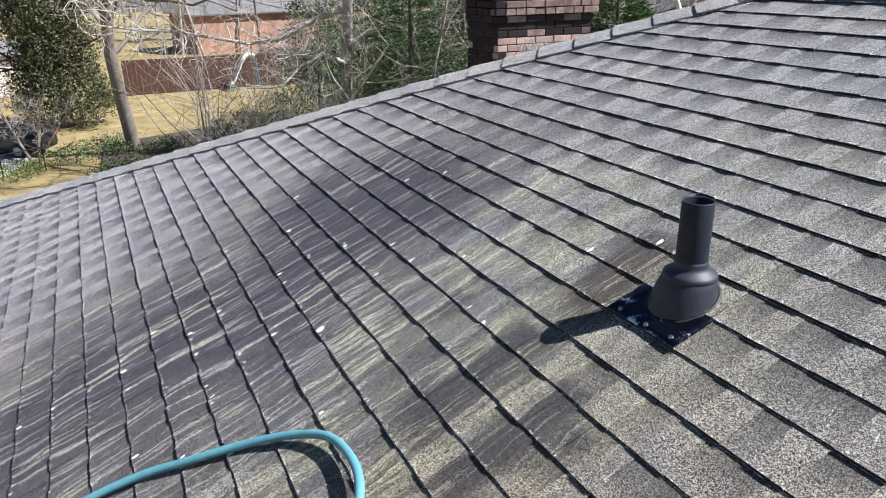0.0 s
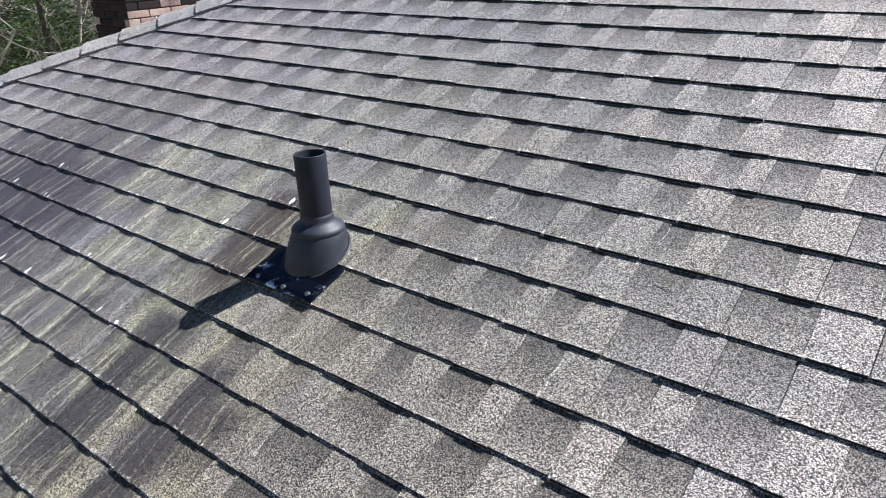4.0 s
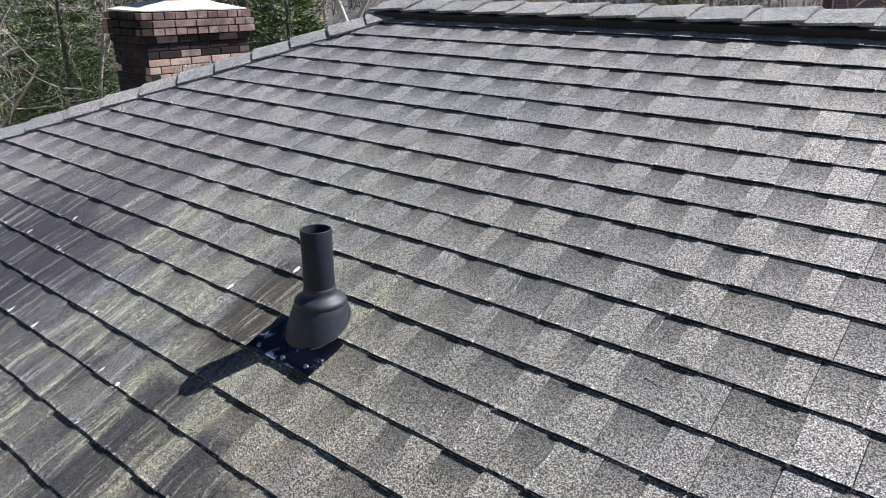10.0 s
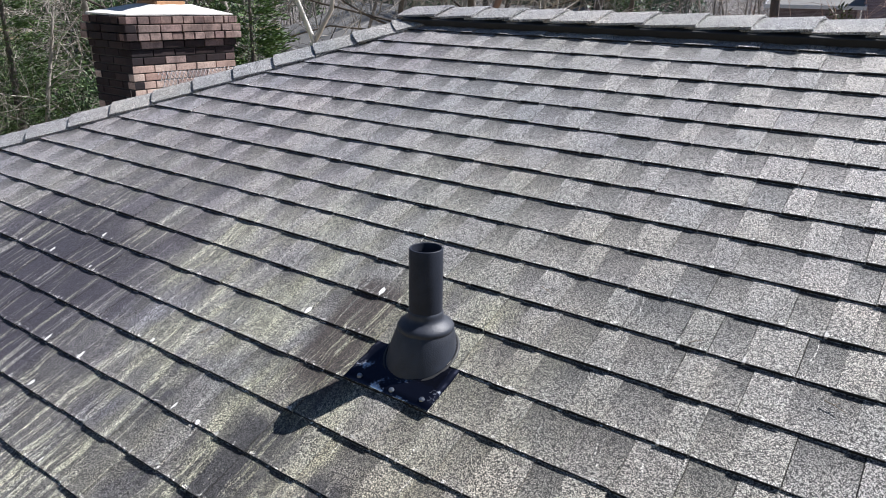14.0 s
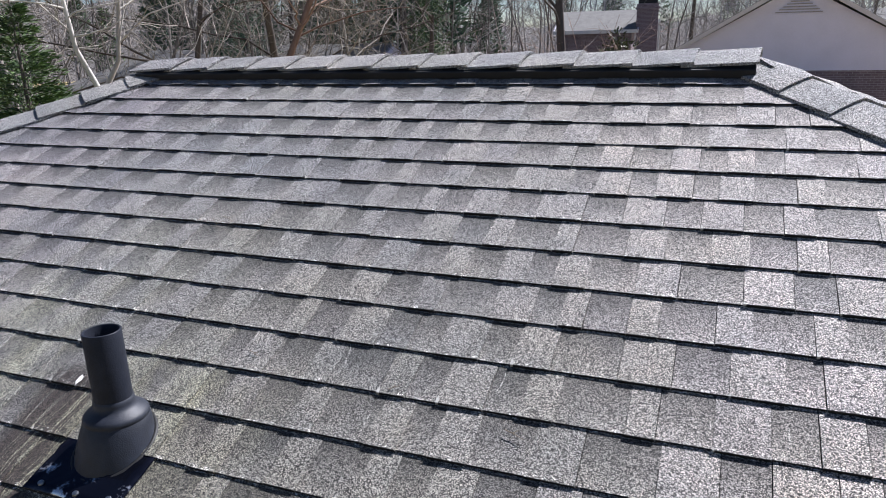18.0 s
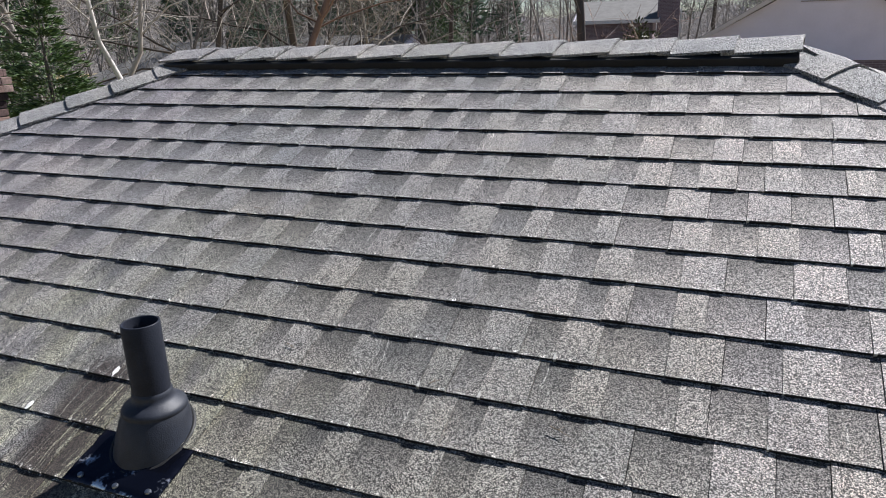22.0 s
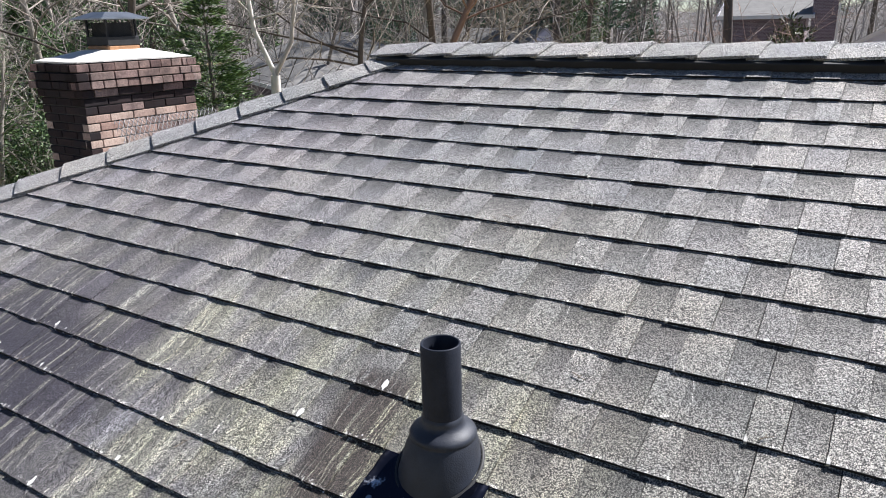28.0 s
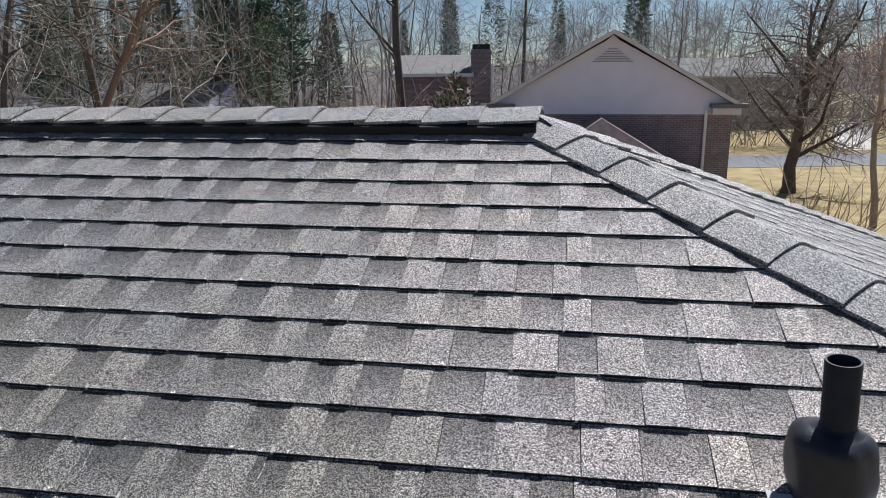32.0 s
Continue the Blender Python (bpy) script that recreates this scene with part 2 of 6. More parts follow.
        lost = k.math("MULTIPLY", k.ramp(course, (0.90, 0.0), (0.955, 1.0)), k.ramp(k.noise(55.0, 3, 0.7), (0.54, 0.0), (0.66, 0.75)))
        base = k.mix(lost, base, (0.47, 0.46, 0.43))
        grainy = k.math("MULTIPLY_ADD", k.math("MAXIMUM", dark, k.math("MULTIPLY", blot, 0.8)), -0.3, 1.0)
    grain = k.noise(520.0, 1, 0.6)
    pebbles = k.axis(k.cells(540.0), 0)
    speck = k.math("ADD", k.math("MULTIPLY", grain, 0.55), k.math("MULTIPLY", pebbles, 0.45))
    base = k.mix(grainy, base, k.mix(1.0, base, k.ramp(speck, (0.30, 0.01), (0.47, 0.35), (0.70, 4.9)), "MULTIPLY"))
    k.bump(speck, 1.0, 0.005)
    return k.colour(base)


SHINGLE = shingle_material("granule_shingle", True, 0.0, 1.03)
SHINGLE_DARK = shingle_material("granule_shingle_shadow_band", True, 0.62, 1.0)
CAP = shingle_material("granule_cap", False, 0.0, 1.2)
# recessed tabs of the plain slopes: shadow band as one darker tone
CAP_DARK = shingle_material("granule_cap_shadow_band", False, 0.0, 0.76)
FELT = plain("roof_felt", (0.03, 0.03, 0.03), 0.9)
TAR = plain("asphalt_edge", (0.010, 0.010, 0.011), 0.85, 0, 0.4, 40)
WORN = plain("bared_fibre", (0.50, 0.49, 0.46), 0.8, 0, 0.3, 90)
BLACK = plain("black_plastic", (0.012, 0.012, 0.013), 0.6, 0, 0.3, 30)


# ---- mesh helpers ----
def mesh_object(name, verts, faces, material, parent=None, label="", smooth=False):
    me = bpy.data.meshes.new(name)
    me.from_pydata([tuple(v) for v in verts], [], faces)
    if smooth:
        me.polygons.foreach_set("use_smooth", [True] * len(me.polygons))
    me.materials.append(material)
    ob = new(name, me)
    if parent:
        ob.parent = parent
    if label:
        tagged(ob, label)
    return ob


def part(name, bm, material, parent, label="", smooth=False):
    """Links a bmesh as one mesh object under a thing or a part."""
    me = bpy.data.meshes.new(name)
    bm.to_mesh(me)
    bm.free()
    if smooth:
        me.polygons.foreach_set("use_smooth", [True] * len(me.polygons))
    me.materials.append(material)
    ob = new(name, me)
    if parent:
        ob.parent = parent
    if label:
        tagged(ob, label)
    return ob


def box(bm, x0, y0, z0, x1, y1, z1, bevel=0.0, m=None):
    b = bmesh.new()
    bmesh.ops.create_cube(b, size=1)
    bmesh.ops.scale(b, vec=(x1 - x0, y1 - y0, z1 - z0), verts=b.verts)
    bmesh.ops.translate(b, vec=((x0 + x1) / 2, (y0 + y1) / 2, (z0 + z1) / 2), verts=b.verts)
    if bevel:
        bmesh.ops.bevel(b, geom=b.edges, offset=bevel, segments=1, affect="EDGES")
    if m:
        bmesh.ops.transform(b, matrix=m, verts=b.verts)
    me = bpy.data.meshes.new("tmp")
    b.to_mesh(me)
    b.free()
    bm.from_mesh(me)
    bpy.data.meshes.remove(me)
    return bm


def boxed(*a, **k):
    return box(bmesh.new(), *a, **k)


def lathe(profile, sides=28):
    """A turned solid from rows of (radius, height)."""
    bm = bmesh.new()
    rings = [[bm.verts.new((r * math.cos(2 * math.pi * i / sides), r * math.sin(2 * math.pi * i / sides), z)) for i in range(sides)] for r, z in profile]
    for a, b in zip(rings, rings[1:]):
        for i in range(sides):
            bm.faces.new((a[i], a[(i + 1) % sides], b[(i + 1) % sides], b[i]))
    return bm


class Sticks:
    """Collects tapered tubes into one mesh."""

    def __init__(self):
        self.v, self.f = [], []

    def tube(self, pts, radii, sides=3):
        prev = None
        for i, p in enumerate(pts):
            d = (pts[min(i + 1, len(pts) - 1)] - pts[max(i - 1, 0)]).normalized()
            a = d.orthogonal().normalized() if prev is None else (prev - d * prev.dot(d)).normalized()
            prev = a
            b = d.cross(a)
            base = len(self.v)
            for s in range(sides):
                w = 2 * math.pi * s / sides
                self.v.append(p + (a * math.cos(w) + b * math.sin(w)) * radii[i])
            if i:
                for s in range(sides):
                    q = (s + 1) % sides
                    self.f.append((base - sides + s, base - sides + q, base + q, base + s))
        return self

    def done(self, name, material, parent=None, label="", smooth=True):
        return mesh_object(name, self.v, self.f, material, parent, label, smooth)


# ---- the roof ----
PITCH = math.atan2(5, 12)
CP, SP, TP = math.cos(PITCH), math.sin(PITCH), math.tan(PITCH)
RIDGE_Y, LEFT_X, RIGHT_X = 1.46, -1.82, 0.91
RIDGE_Z = 4.39 + RIDGE_Y * TP
RUN = 6.0
EXPOSURE = 0.1433
FIRST = -0.0705


class Plane:
    """A roof slope: u runs along its courses, d down the slope, h out of it. lo and hi give its two edges."""

    def __init__(self, origin, u, out, lo, hi):
        self.o, self.u = Vector(origin), Vector(u)
        self.down = Vector((out[0] * CP, out[1] * CP, -SP))
        self.n = Vector((out[0] * SP, out[1] * SP, CP))
        self.lo, self.hi = lo, hi

    def at(self, u, d, h=0.0):
        return self.o + self.u * u + self.down * d + self.n * h

    def clamp(self, u, d):
        return min(max(u, self.lo(d)), self.hi(d))

    def matrix(self, u, d, h=0.0):
        m = Matrix((self.u, -self.down, self.n)).transposed().to_4x4()
        m.translation = self.at(u, d, h)
        return m


FRONT = Plane((0, RIDGE_Y, RIDGE_Z), (1, 0, 0), (0, -1), lambda d: LEFT_X - d * CP, lambda d: RIGHT_X + d * CP)
BACK = Plane((0, RIDGE_Y, RIDGE_Z), (-1, 0, 0), (0, 1), lambda d: -RIGHT_X - d * CP, lambda d: -LEFT_X + d * CP)
RIGHT = Plane((RIGHT_X, RIDGE_Y, RIDGE_Z), (0, 1, 0), (1, 0), lambda d: -d * CP, lambda d: d * CP)
LEFT = Plane((LEFT_X, RIDGE_Y, RIDGE_Z), (0, -1, 0), (-1, 0), lambda d: -d * CP, lambda d: d * CP)
LENGTH = RUN / CP
EAVE_Z = RIDGE_Z - RUN * TP


def deck(name, plane, label):
    """The boarding under the shingles: a slab with thickness."""
    v = []
    for h in (-0.014, -0.05):
        for d in (0.0, LENGTH):
            for u in (plane.lo(d), plane.hi(d) + 0.001):
                v.append(plane.at(u, d, h))
    f = [(0, 2, 3, 1), (4, 5, 7, 6), (0, 1, 5, 4), (2, 6, 7, 3), (0, 4, 6, 2), (1, 3, 7, 5)]
    return tagged(mesh_object(name, v, f, FELT), label, "roof", "", "structure")


STRIP = 0.94


def strip_plan(r):
    """Splits one strip into tabs: (from, to, thick)."""
    out, u, thick = [], 0.0, r.random() < 0.5
    while u < STRIP - 1e-6:
        w = r.uniform(0.06, 0.125) if thick else r.uniform(0.07, 0.16)
        if STRIP - u - w < 0.06:
            w = STRIP - u
        out.append((u, u + w, thick))
        u += w
        thick = not thick
    return out


def tab(v, f, slots, u0, u1, thick, r, place, ga=0.0001, gb=0.0001):
    """One tab of a strip: granule face, black butt edge proud of the course below, sometimes a worn pale corner."""
    h = r.uniform(0.0088, 0.0102) if thick else r.uniform(0.0056, 0.0070)
    low = r.uniform(-0.001, 0.001) + (0.0 if thick else -0.002)
    b = len(v)
    for d, hh in ((-EXPOSURE - 0.012, -0.0005 + (0.0006 if thick else 0)), (low, h), (low, -0.004)):
        v.append(place(u0 + ga, d, hh))
        v.append(place(u1 - gb, d, hh))
    t = len(v)
    v.append(place(u0 + ga, -EXPOSURE - 0.012, -0.004))
    v.append(place(u1 - gb, -EXPOSURE - 0.012, -0.004))
    f += [(b, b + 2, b + 3, b + 1), (b + 2, b + 4, b + 5, b + 3), (b, t, b + 4, b + 2), (b + 1, b + 3, b + 5, t + 1)]
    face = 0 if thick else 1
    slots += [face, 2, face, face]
    if thick and r.random() < 0.34:
        s = r.choice((0.3, 0.4, 0.5, 0.6, 0.9))
        w, run = 0.008 * s, 0.016 * s * r.uniform(0.5, 1.6)
        b = len(v)
        rise = (h + 0.0005) / (EXPOSURE + 0.012)
        for uu, dd in ((0, 0.0012), (w, 0.0012), (w * 0.8, -run * 0.45), (w * 0.2, -run), (0, -run * 0.8)):
            v.append(place(u0 + ga - 0.0006 + uu, low + dd, h + 0.0010 + min(dd, 0) * rise))
        v.append(place(u0 + ga - 0.0006, low + 0.0012, 0.001))
        v.append(place(u0 + ga + w * 0.8, low + 0.0012, h * 0.4))
        f += [(b, b + 1, b + 2, b + 3, b + 4), (b, b + 5, b + 6, b + 1)]
        slots += [3, 3]


def slit(r):
    """The open joint beside a tab: mostly closed."""
    return 0.0010 if r.random() < 0.65 else 0.0001


def shingle_slope(plane, coats, parent, seed, near, last=LENGTH):
    """All the courses of a slope: single strips where near() says so, the rest joined."""
    r = random.Random(seed)
    kinds = []
    if near:
        for i in range(24):
            v, f, slots = [], [], []
            for u0, u1, thick in strip_plan(r):
                tab(v, f, slots, u0, u1, thick, r, lambda u, d, h: (u, -d, h), 0.0012 if u0 == 0 else slit(r), slit(r))
            me = bpy.data.meshes.new("shingle")
            me.from_pydata(v, [], f)
            for c in coats:
                me.materials.append(c)
            me.polygons.foreach_set("material_index", slots)
            kinds.append(me)
    v, f, slots, count = [], [], [], 0
    d = FIRST + EXPOSURE
    course = 0
    while d < last + 0.05:
        lo, hi = plane.lo(d), plane.hi(d)
        u = lo - r.random() * STRIP
        while u < hi:
            lift = r.uniform(-0.0004, 0.0008)
            tight = u > plane.lo(max(d - 0.16, 0)) + 0.03 and u + STRIP < plane.hi(max(d - 0.16, 0)) - 0.03
            if near and tight and near(u, d):
                ob = new("shingle", kinds[r.randrange(len(kinds))])
                ob.parent = parent
                ob.matrix_basis = plane.matrix(u, d + r.uniform(-0.0012, 0.0012), lift)
                count += 1
            else:
                plan = strip_plan(r)
                for a, b, thick in plan:
                    if u + b > lo and u + a < hi:
                        tab(v, f, slots, u + a, u + b, thick, r, lambda uu, dd, h: plane.at(plane.clamp(uu, max(d + dd, 0)), max(d + dd, 0.0), h + lift))
            u += STRIP
        d += EXPOSURE
        course += 1
    if v:
        ob = mesh_object("shingle_courses", v, f, coats[0], parent)
        for c in coats[1:]:
            ob.data.materials.append(c)
        ob.data.polygons.foreach_set("material_index", slots)
        tagged(ob, "weathered grey-brown laminated shingles, joined", "", "", "stuff")
    return count


roof_front = deck("roof_front", FRONT, "weathered grey-brown laminated asphalt shingle roof slope")
roof_right = deck("roof_right", RIGHT, "sunlit grey asphalt shingle slope beyond the hip")
roof_left = deck("roof_left", LEFT, "grey asphalt shingle slope below the chimney")
roof_back = deck("roof_back", BACK, "grey asphalt shingle slope behind the ridge")
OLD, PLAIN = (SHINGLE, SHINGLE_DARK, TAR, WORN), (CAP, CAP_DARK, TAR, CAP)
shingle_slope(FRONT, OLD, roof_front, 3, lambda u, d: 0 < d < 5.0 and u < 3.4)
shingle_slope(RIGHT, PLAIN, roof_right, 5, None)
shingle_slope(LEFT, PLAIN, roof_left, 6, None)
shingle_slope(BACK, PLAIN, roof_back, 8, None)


def bent_cap(length, half, drop, lift, r):
    """A cap shingle folded over a hip: x along the hip (down), y across, with a rounded fold."""
    rows, cols = 3, 9
    v, f = [], []
    for top in (0, 1):
        for i in range(rows):
            t = i / (rows - 1)
            for j in range(cols):
                s = -1 + 2 * j / (cols - 1)
                fold = drop * (math.sqrt(s * s + 0.012) - 0.11)
                z = -fold + lift * t - (0.010 if top else 0)
                wav = 0.004 * math.sin(3 * s + r.random() * 0.6) * t
                v.append((-length / 2 + length * t + wav, s * half, z))
    n = rows * cols
    for i in range(rows - 1):
        for j in range(cols - 1):
            a = i * cols + j
            f.append((a, a + cols, a + cols + 1, a + 1))
            f.append((n + a, n + a + 1, n + a + cols + 1, n + a + cols))
    for i in range(rows - 1):
        for j in (0, cols - 1):
            a = i * cols + j
            f.append((a, n + a, n + a + cols, a + cols))
    for j in range(cols - 1):
        for a in (j, (rows - 1) * cols + j):
            f.append((a, a + 1, n + a + 1, n + a))
    return v, f


def cap_run(start, end, across, drop, half, step, parent, seed, name, lift=0.012, first=0.0, skew=0.0):
    """Cap shingles laid one over the next from the low end up."""
    r = random.Random(seed)
    s, e = Vector(start), Vector(end)
    x = (e - s).normalized()
    y = Vector(across).normalized()
    z = x.cross(y)
    if z.z < 0:
        y, z = -y, -z
    kinds = []
    for i in range(6):
        v, f = bent_cap(step + 0.05, half, drop, lift, r)
        me = bpy.data.meshes.new(name)
        me.from_pydata(v, [], f)
        me.materials.append(CAP)
        kinds.append(me)
    d = first
    while d < (e - s).length:
        m = Matrix((x, y, z)).transposed().to_4x4()
        m.translation = s + x * (d + step / 2) + z * 0.017
        ob = new(name, kinds[r.randrange(6)])
        ob.parent = parent
        ob.matrix_basis = m @ pose(0, r.uniform(-0.004, 0.004), 0, 0, r.uniform(-0.5, 0.5), skew + r.uniform(-1.2, 1.2))
        d += step


def hip_end(x, sx, sy):
    return (x + sx * RUN, RIDGE_Y + sy * RUN, EAVE_Z)


HIP_DROP = 0.05
cap_run((RIGHT_X, RIDGE_Y, RIDGE_Z), hip_end(RIGHT_X, 1, -1), (1, 1, 0), HIP_DROP, 0.135, 0.216, roof_front, 11, "hip_cap", first=0.03)
cap_run((LEFT_X, RIDGE_Y, RIDGE_Z), hip_end(LEFT_X, -1, -1), (1, -1, 0), HIP_DROP, 0.135, 0.216, roof_front, 12, "hip_cap")
cap_run((RIGHT_X, RIDGE_Y, RIDGE_Z), hip_end(RIGHT_X, 1, 1), (1, -1, 0), HIP_DROP, 0.135, 0.216, roof_back, 13, "hip_cap")
cap_run((LEFT_X, RIDGE_Y, RIDGE_Z), hip_end(LEFT_X, -1, 1), (1, 1, 0), HIP_DROP, 0.135, 0.216, roof_back, 14, "hip_cap")


# ---- the ridge vent ----
def ridge_vent():
    top = new("ridge_vent")
    x0, x1, half = -1.93, 0.925, 0.165
    bm = bmesh.new()
    for sy in (-1, 1):
        m = Matrix.Translation((0, RIDGE_Y, RIDGE_Z + 0.004)) @ Matrix.Rotation(-sy * PITCH, 4, "X")
        if sy < 0:
            box(bm, x0, -half, -0.02, x1, -half + 0.05, 0.033, 0.003, m)
            box(bm, x0, -half + 0.05, -0.02, x1, 0.0, 0.016, 0.003, m)
        else:
            box(bm, x0, half - 0.05, -0.02, x1, half, 0.033, 0.003, m)
            box(bm, x0, 0.0, -0.02, x1, half - 0.05, 0.016, 0.003, m)
    part("vent_body", bm, BLACK, top, "black plastic vent strip")
    cap_run((x0 - 0.02, RIDGE_Y, RIDGE_Z + 0.014), (x1 - 0.05, RIDGE_Y, RIDGE_Z + 0.014), (0, 1, 0), 0.050, 0.148, 0.2205, top, 21, "cap_shingle", 0.014, 0.0, -3.2)
    return tagged(top, "raised black ridge vent under grey cap shingles", "ridge vent")


ridge_vent()


# ---- ground ----
def gz(x, y):
    """The height of the ground, which falls gently towards the drive."""
    return -2.0 + 0.03 * max(-40, min(x, 40))


GRASS = plain("dormant_grass", (0.275, 0.212, 0.092), 0.95, 0, 0.45, 0.9, 0.6, 0.03)


def ground():
    xs = [-600, -200, -90] + list(range(-60, 61, 4)) + [90, 200, 600]
    v = [(x, y, gz(x, y)) for x in xs for y in xs]
    n = len(xs)
    f = [(i * n + j, (i + 1) * n + j, (i + 1) * n + j + 1, i * n + j + 1) for i in range(n - 1) for j in range(n - 1)]
    return tagged(mesh_object("ground", v, f, GRASS), "straw-coloured dormant lawn with leaf litter", "ground", "", "structure")


ground()


# ---- more materials ----
def brick_material(name, tones, sooty):
    k = Mat(name, 0.92, 0.0, 0.12)
    base = k.ramp(k.object_random(), *[(i / (len(tones) - 1), t) for i, t in enumerate(tones)])
    n = k.noise(60.0, 4, 0.65)
    base = k.mix(0.8, base, k.ramp(n, (0.3, 0.30), (0.7, 0.70)), "OVERLAY")
    soot = k.noise(5.0, 3, 0.6)
    base = k.mix(k.ramp(soot, (0.40, 0.0), (0.62, sooty)), base, (0.028, 0.024, 0.026))
    k.bump(n, 0.5, 0.006)
    return k.colour(base)


def far_brick_material(name, mortar, one, two):
    k = Mat(name, 0.9)
    n = k.t.nodes.new("ShaderNodeTexBrick")
    x = k.math("ADD", k.axis(k.pos, 0), k.axis(k.pos, 1))
    c = k.t.nodes.new("ShaderNodeCombineXYZ")
    k.link(x, c.inputs[0])
    k.link(k.axis(k.pos, 2), c.inputs[1])
    k.link(c.outputs[0], n.inputs["Vector"])
    n.inputs["Scale"].default_value = 1.0
    n.inputs["Brick Width"].default_value, n.inputs["Row Height"].default_value, n.inputs["Mortar Size"].default_value = 0.215, 0.075, 0.008
    for s, v in (("Color1", one), ("Color2", two), ("Mortar", mortar)):
        n.inputs[s].default_value = (*v, 1)
    k.bump(n.outputs["Fac"], 0.3, 0.01)
    return k.colour(k.mix(0.5, n.outputs["Color"], k.ramp(k.noise(1.5, 4), (0.3, 0.35), (0.7, 0.65)), "OVERLAY"))


def bark_material(name, lo, hi, scale=9.0):
    k = Mat(name, 0.92, 0.0, 0.2)
    n = k.noise(1.0, 5, 0.65, k.scaled(k.pos, (scale, scale, scale * 0.22)))
    k.bump(n, 0.7, 0.03)
    each = k.math("ADD", k.math("MULTIPLY", n, 0.55), k.math("MULTIPLY", k.island, 0.45))
    return k.colour(k.ramp(each, (0.26, lo), (0.72, hi)))


def leaf_material(name, lo, hi):
    k = Mat(name, 0.55, 0.0, 0.4)
    k.b.inputs["Subsurface Weight"].default_value = 0.0
    return k.colour(k.ramp(k.math("FRACT", k.math("ADD", k.island, k.noise(0.7, 2))), (0.0, lo), (1.0, hi)))


BRICK = brick_material("tan_brick", ((0.34, 0.22, 0.18), (0.47, 0.34, 0.28), (0.55, 0.42, 0.35), (0.40, 0.28, 0.23)), 0.30)
BRICK_MID = brick_material("brown_brick", ((0.17, 0.11, 0.10), (0.26, 0.18, 0.155), (0.34, 0.25, 0.22), (0.20, 0.13, 0.12)), 0.55)
# sooty brick with shade put into its tones
BRICK_SHADED_SOOTY = brick_material("shaded_sooty_brick", ((0.018, 0.012, 0.012), (0.036, 0.025, 0.025), (0.055, 0.038, 0.036), (0.026, 0.017, 0.018)), 0.9)
MORTAR_DARK = plain("sooty_mortar", (0.06, 0.055, 0.05), 0.95, 0, 0.3, 25)
CROWN = plain("mortar_crown", (0.62, 0.60, 0.56), 0.9, 0, 0.18, 9, 0.4, 0.01)
CLAY = plain("flue_clay", (0.38, 0.20, 0.10), 0.85, 0, 0.3, 20)
STEEL = plain("dull_steel", (0.30, 0.32, 0.35), 0.42, 1.0, 0.3, 8)
SOOT = plain("sooty_steel", (0.025, 0.025, 0.027), 0.65, 0.3, 0.4, 20)
WIRE = plain("galvanised_wire", (0.34, 0.34, 0.35), 0.5, 0.7, 0.3, 40)
RUBBER = plain("vent_rubber", (0.022, 0.026, 0.038), 0.52, 0, 0.35, 25, 0.25, 0.003)
LEAD = plain("painted_lead", (0.013, 0.014, 0.020), 0.45, 0, 0.4, 22, 0.2, 0.003)
PIPE = plain("painted_pipe", (0.018, 0.021, 0.031), 0.5, 0, 0.3, 18, 0.3, 0.002)


def scuffed_glint_metal(name, col, scuff, rough, amount, metal=0.85):
    """Sheet metal with pale scuffs and painted highlights, and a dented sheen."""
    k = Mat(name, rough, metal)
    n, fine = k.noise(10.0, 3, 0.5, None, 0.6), k.noise(160.0, 2)
    f = k.math("ADD", k.math("MULTIPLY", n, 0.8), k.math("MULTIPLY", fine, 0.2))
    k.bump(k.noise(16.0, 2), 0.4, 0.010)
    return k.colour(k.ramp(f, (amount, col), (amount + 0.05, scuff)))


# pale patches serve as scuffs and as painted sun glints
PLATE = scuffed_glint_metal("dark_flashing", (0.018, 0.021, 0.036), (0.60, 0.61, 0.64), 0.18, 0.585)
# pale metal, with sun glare also put into the base colour
PLATE_BRIGHT = scuffed_glint_metal("bright_flashing", (0.62, 0.63, 0.66), (0.80, 0.81, 0.83), 0.32, 0.50, 0.1)
for coat in (PIPE,):
    coat.node_tree.nodes["Principled BSDF"].inputs["Specular IOR Level"].default_value = 0.22
HOSE = plain("hose_rubber", (0.115, 0.32, 0.375), 0.5, 0, 0.16, 30, 0.12, 0.002)
DROPS = plain("white_fleck", (0.80, 0.79, 0.76), 0.8, 0, 0.2, 60)
TWIG = bark_material("twig_bark", (0.12, 0.095, 0.07), (0.26, 0.21, 0.16), 60)
BARK_GREY = bark_material("grey_bark", (0.17, 0.15, 0.13), (0.40, 0.365, 0.32))
BARK_DARK = bark_material("dark_bark", (0.058, 0.050, 0.046), (0.163, 0.138, 0.119))
BARK_BROWN = bark_material("grey_brown_bark", (0.10, 0.085, 0.07), (0.27, 0.24, 0.20), 14)
BARK_PALE = bark_material("pale_bark", (0.30, 0.27, 0.23), (0.62, 0.58, 0.52), 5)
BARK_WHITE = bark_material("white_bark", (0.42, 0.38, 0.34), (0.80, 0.77, 0.72), 5)
BARK_RED = bark_material("reddish_bark", (0.095, 0.064, 0.052), (0.28, 0.19, 0.15))
TWIGS_TAN = bark_material("tan_twigs", (0.091, 0.080, 0.066), (0.458, 0.416, 0.358), 4)
TWIGS_BROWN = bark_material("brown_twigs", (0.094, 0.080, 0.073), (0.450, 0.394, 0.350), 4)
TWIGS_PALE = bark_material("bleached_twigs", (0.139, 0.125, 0.106), (0.637, 0.600, 0.531), 4)
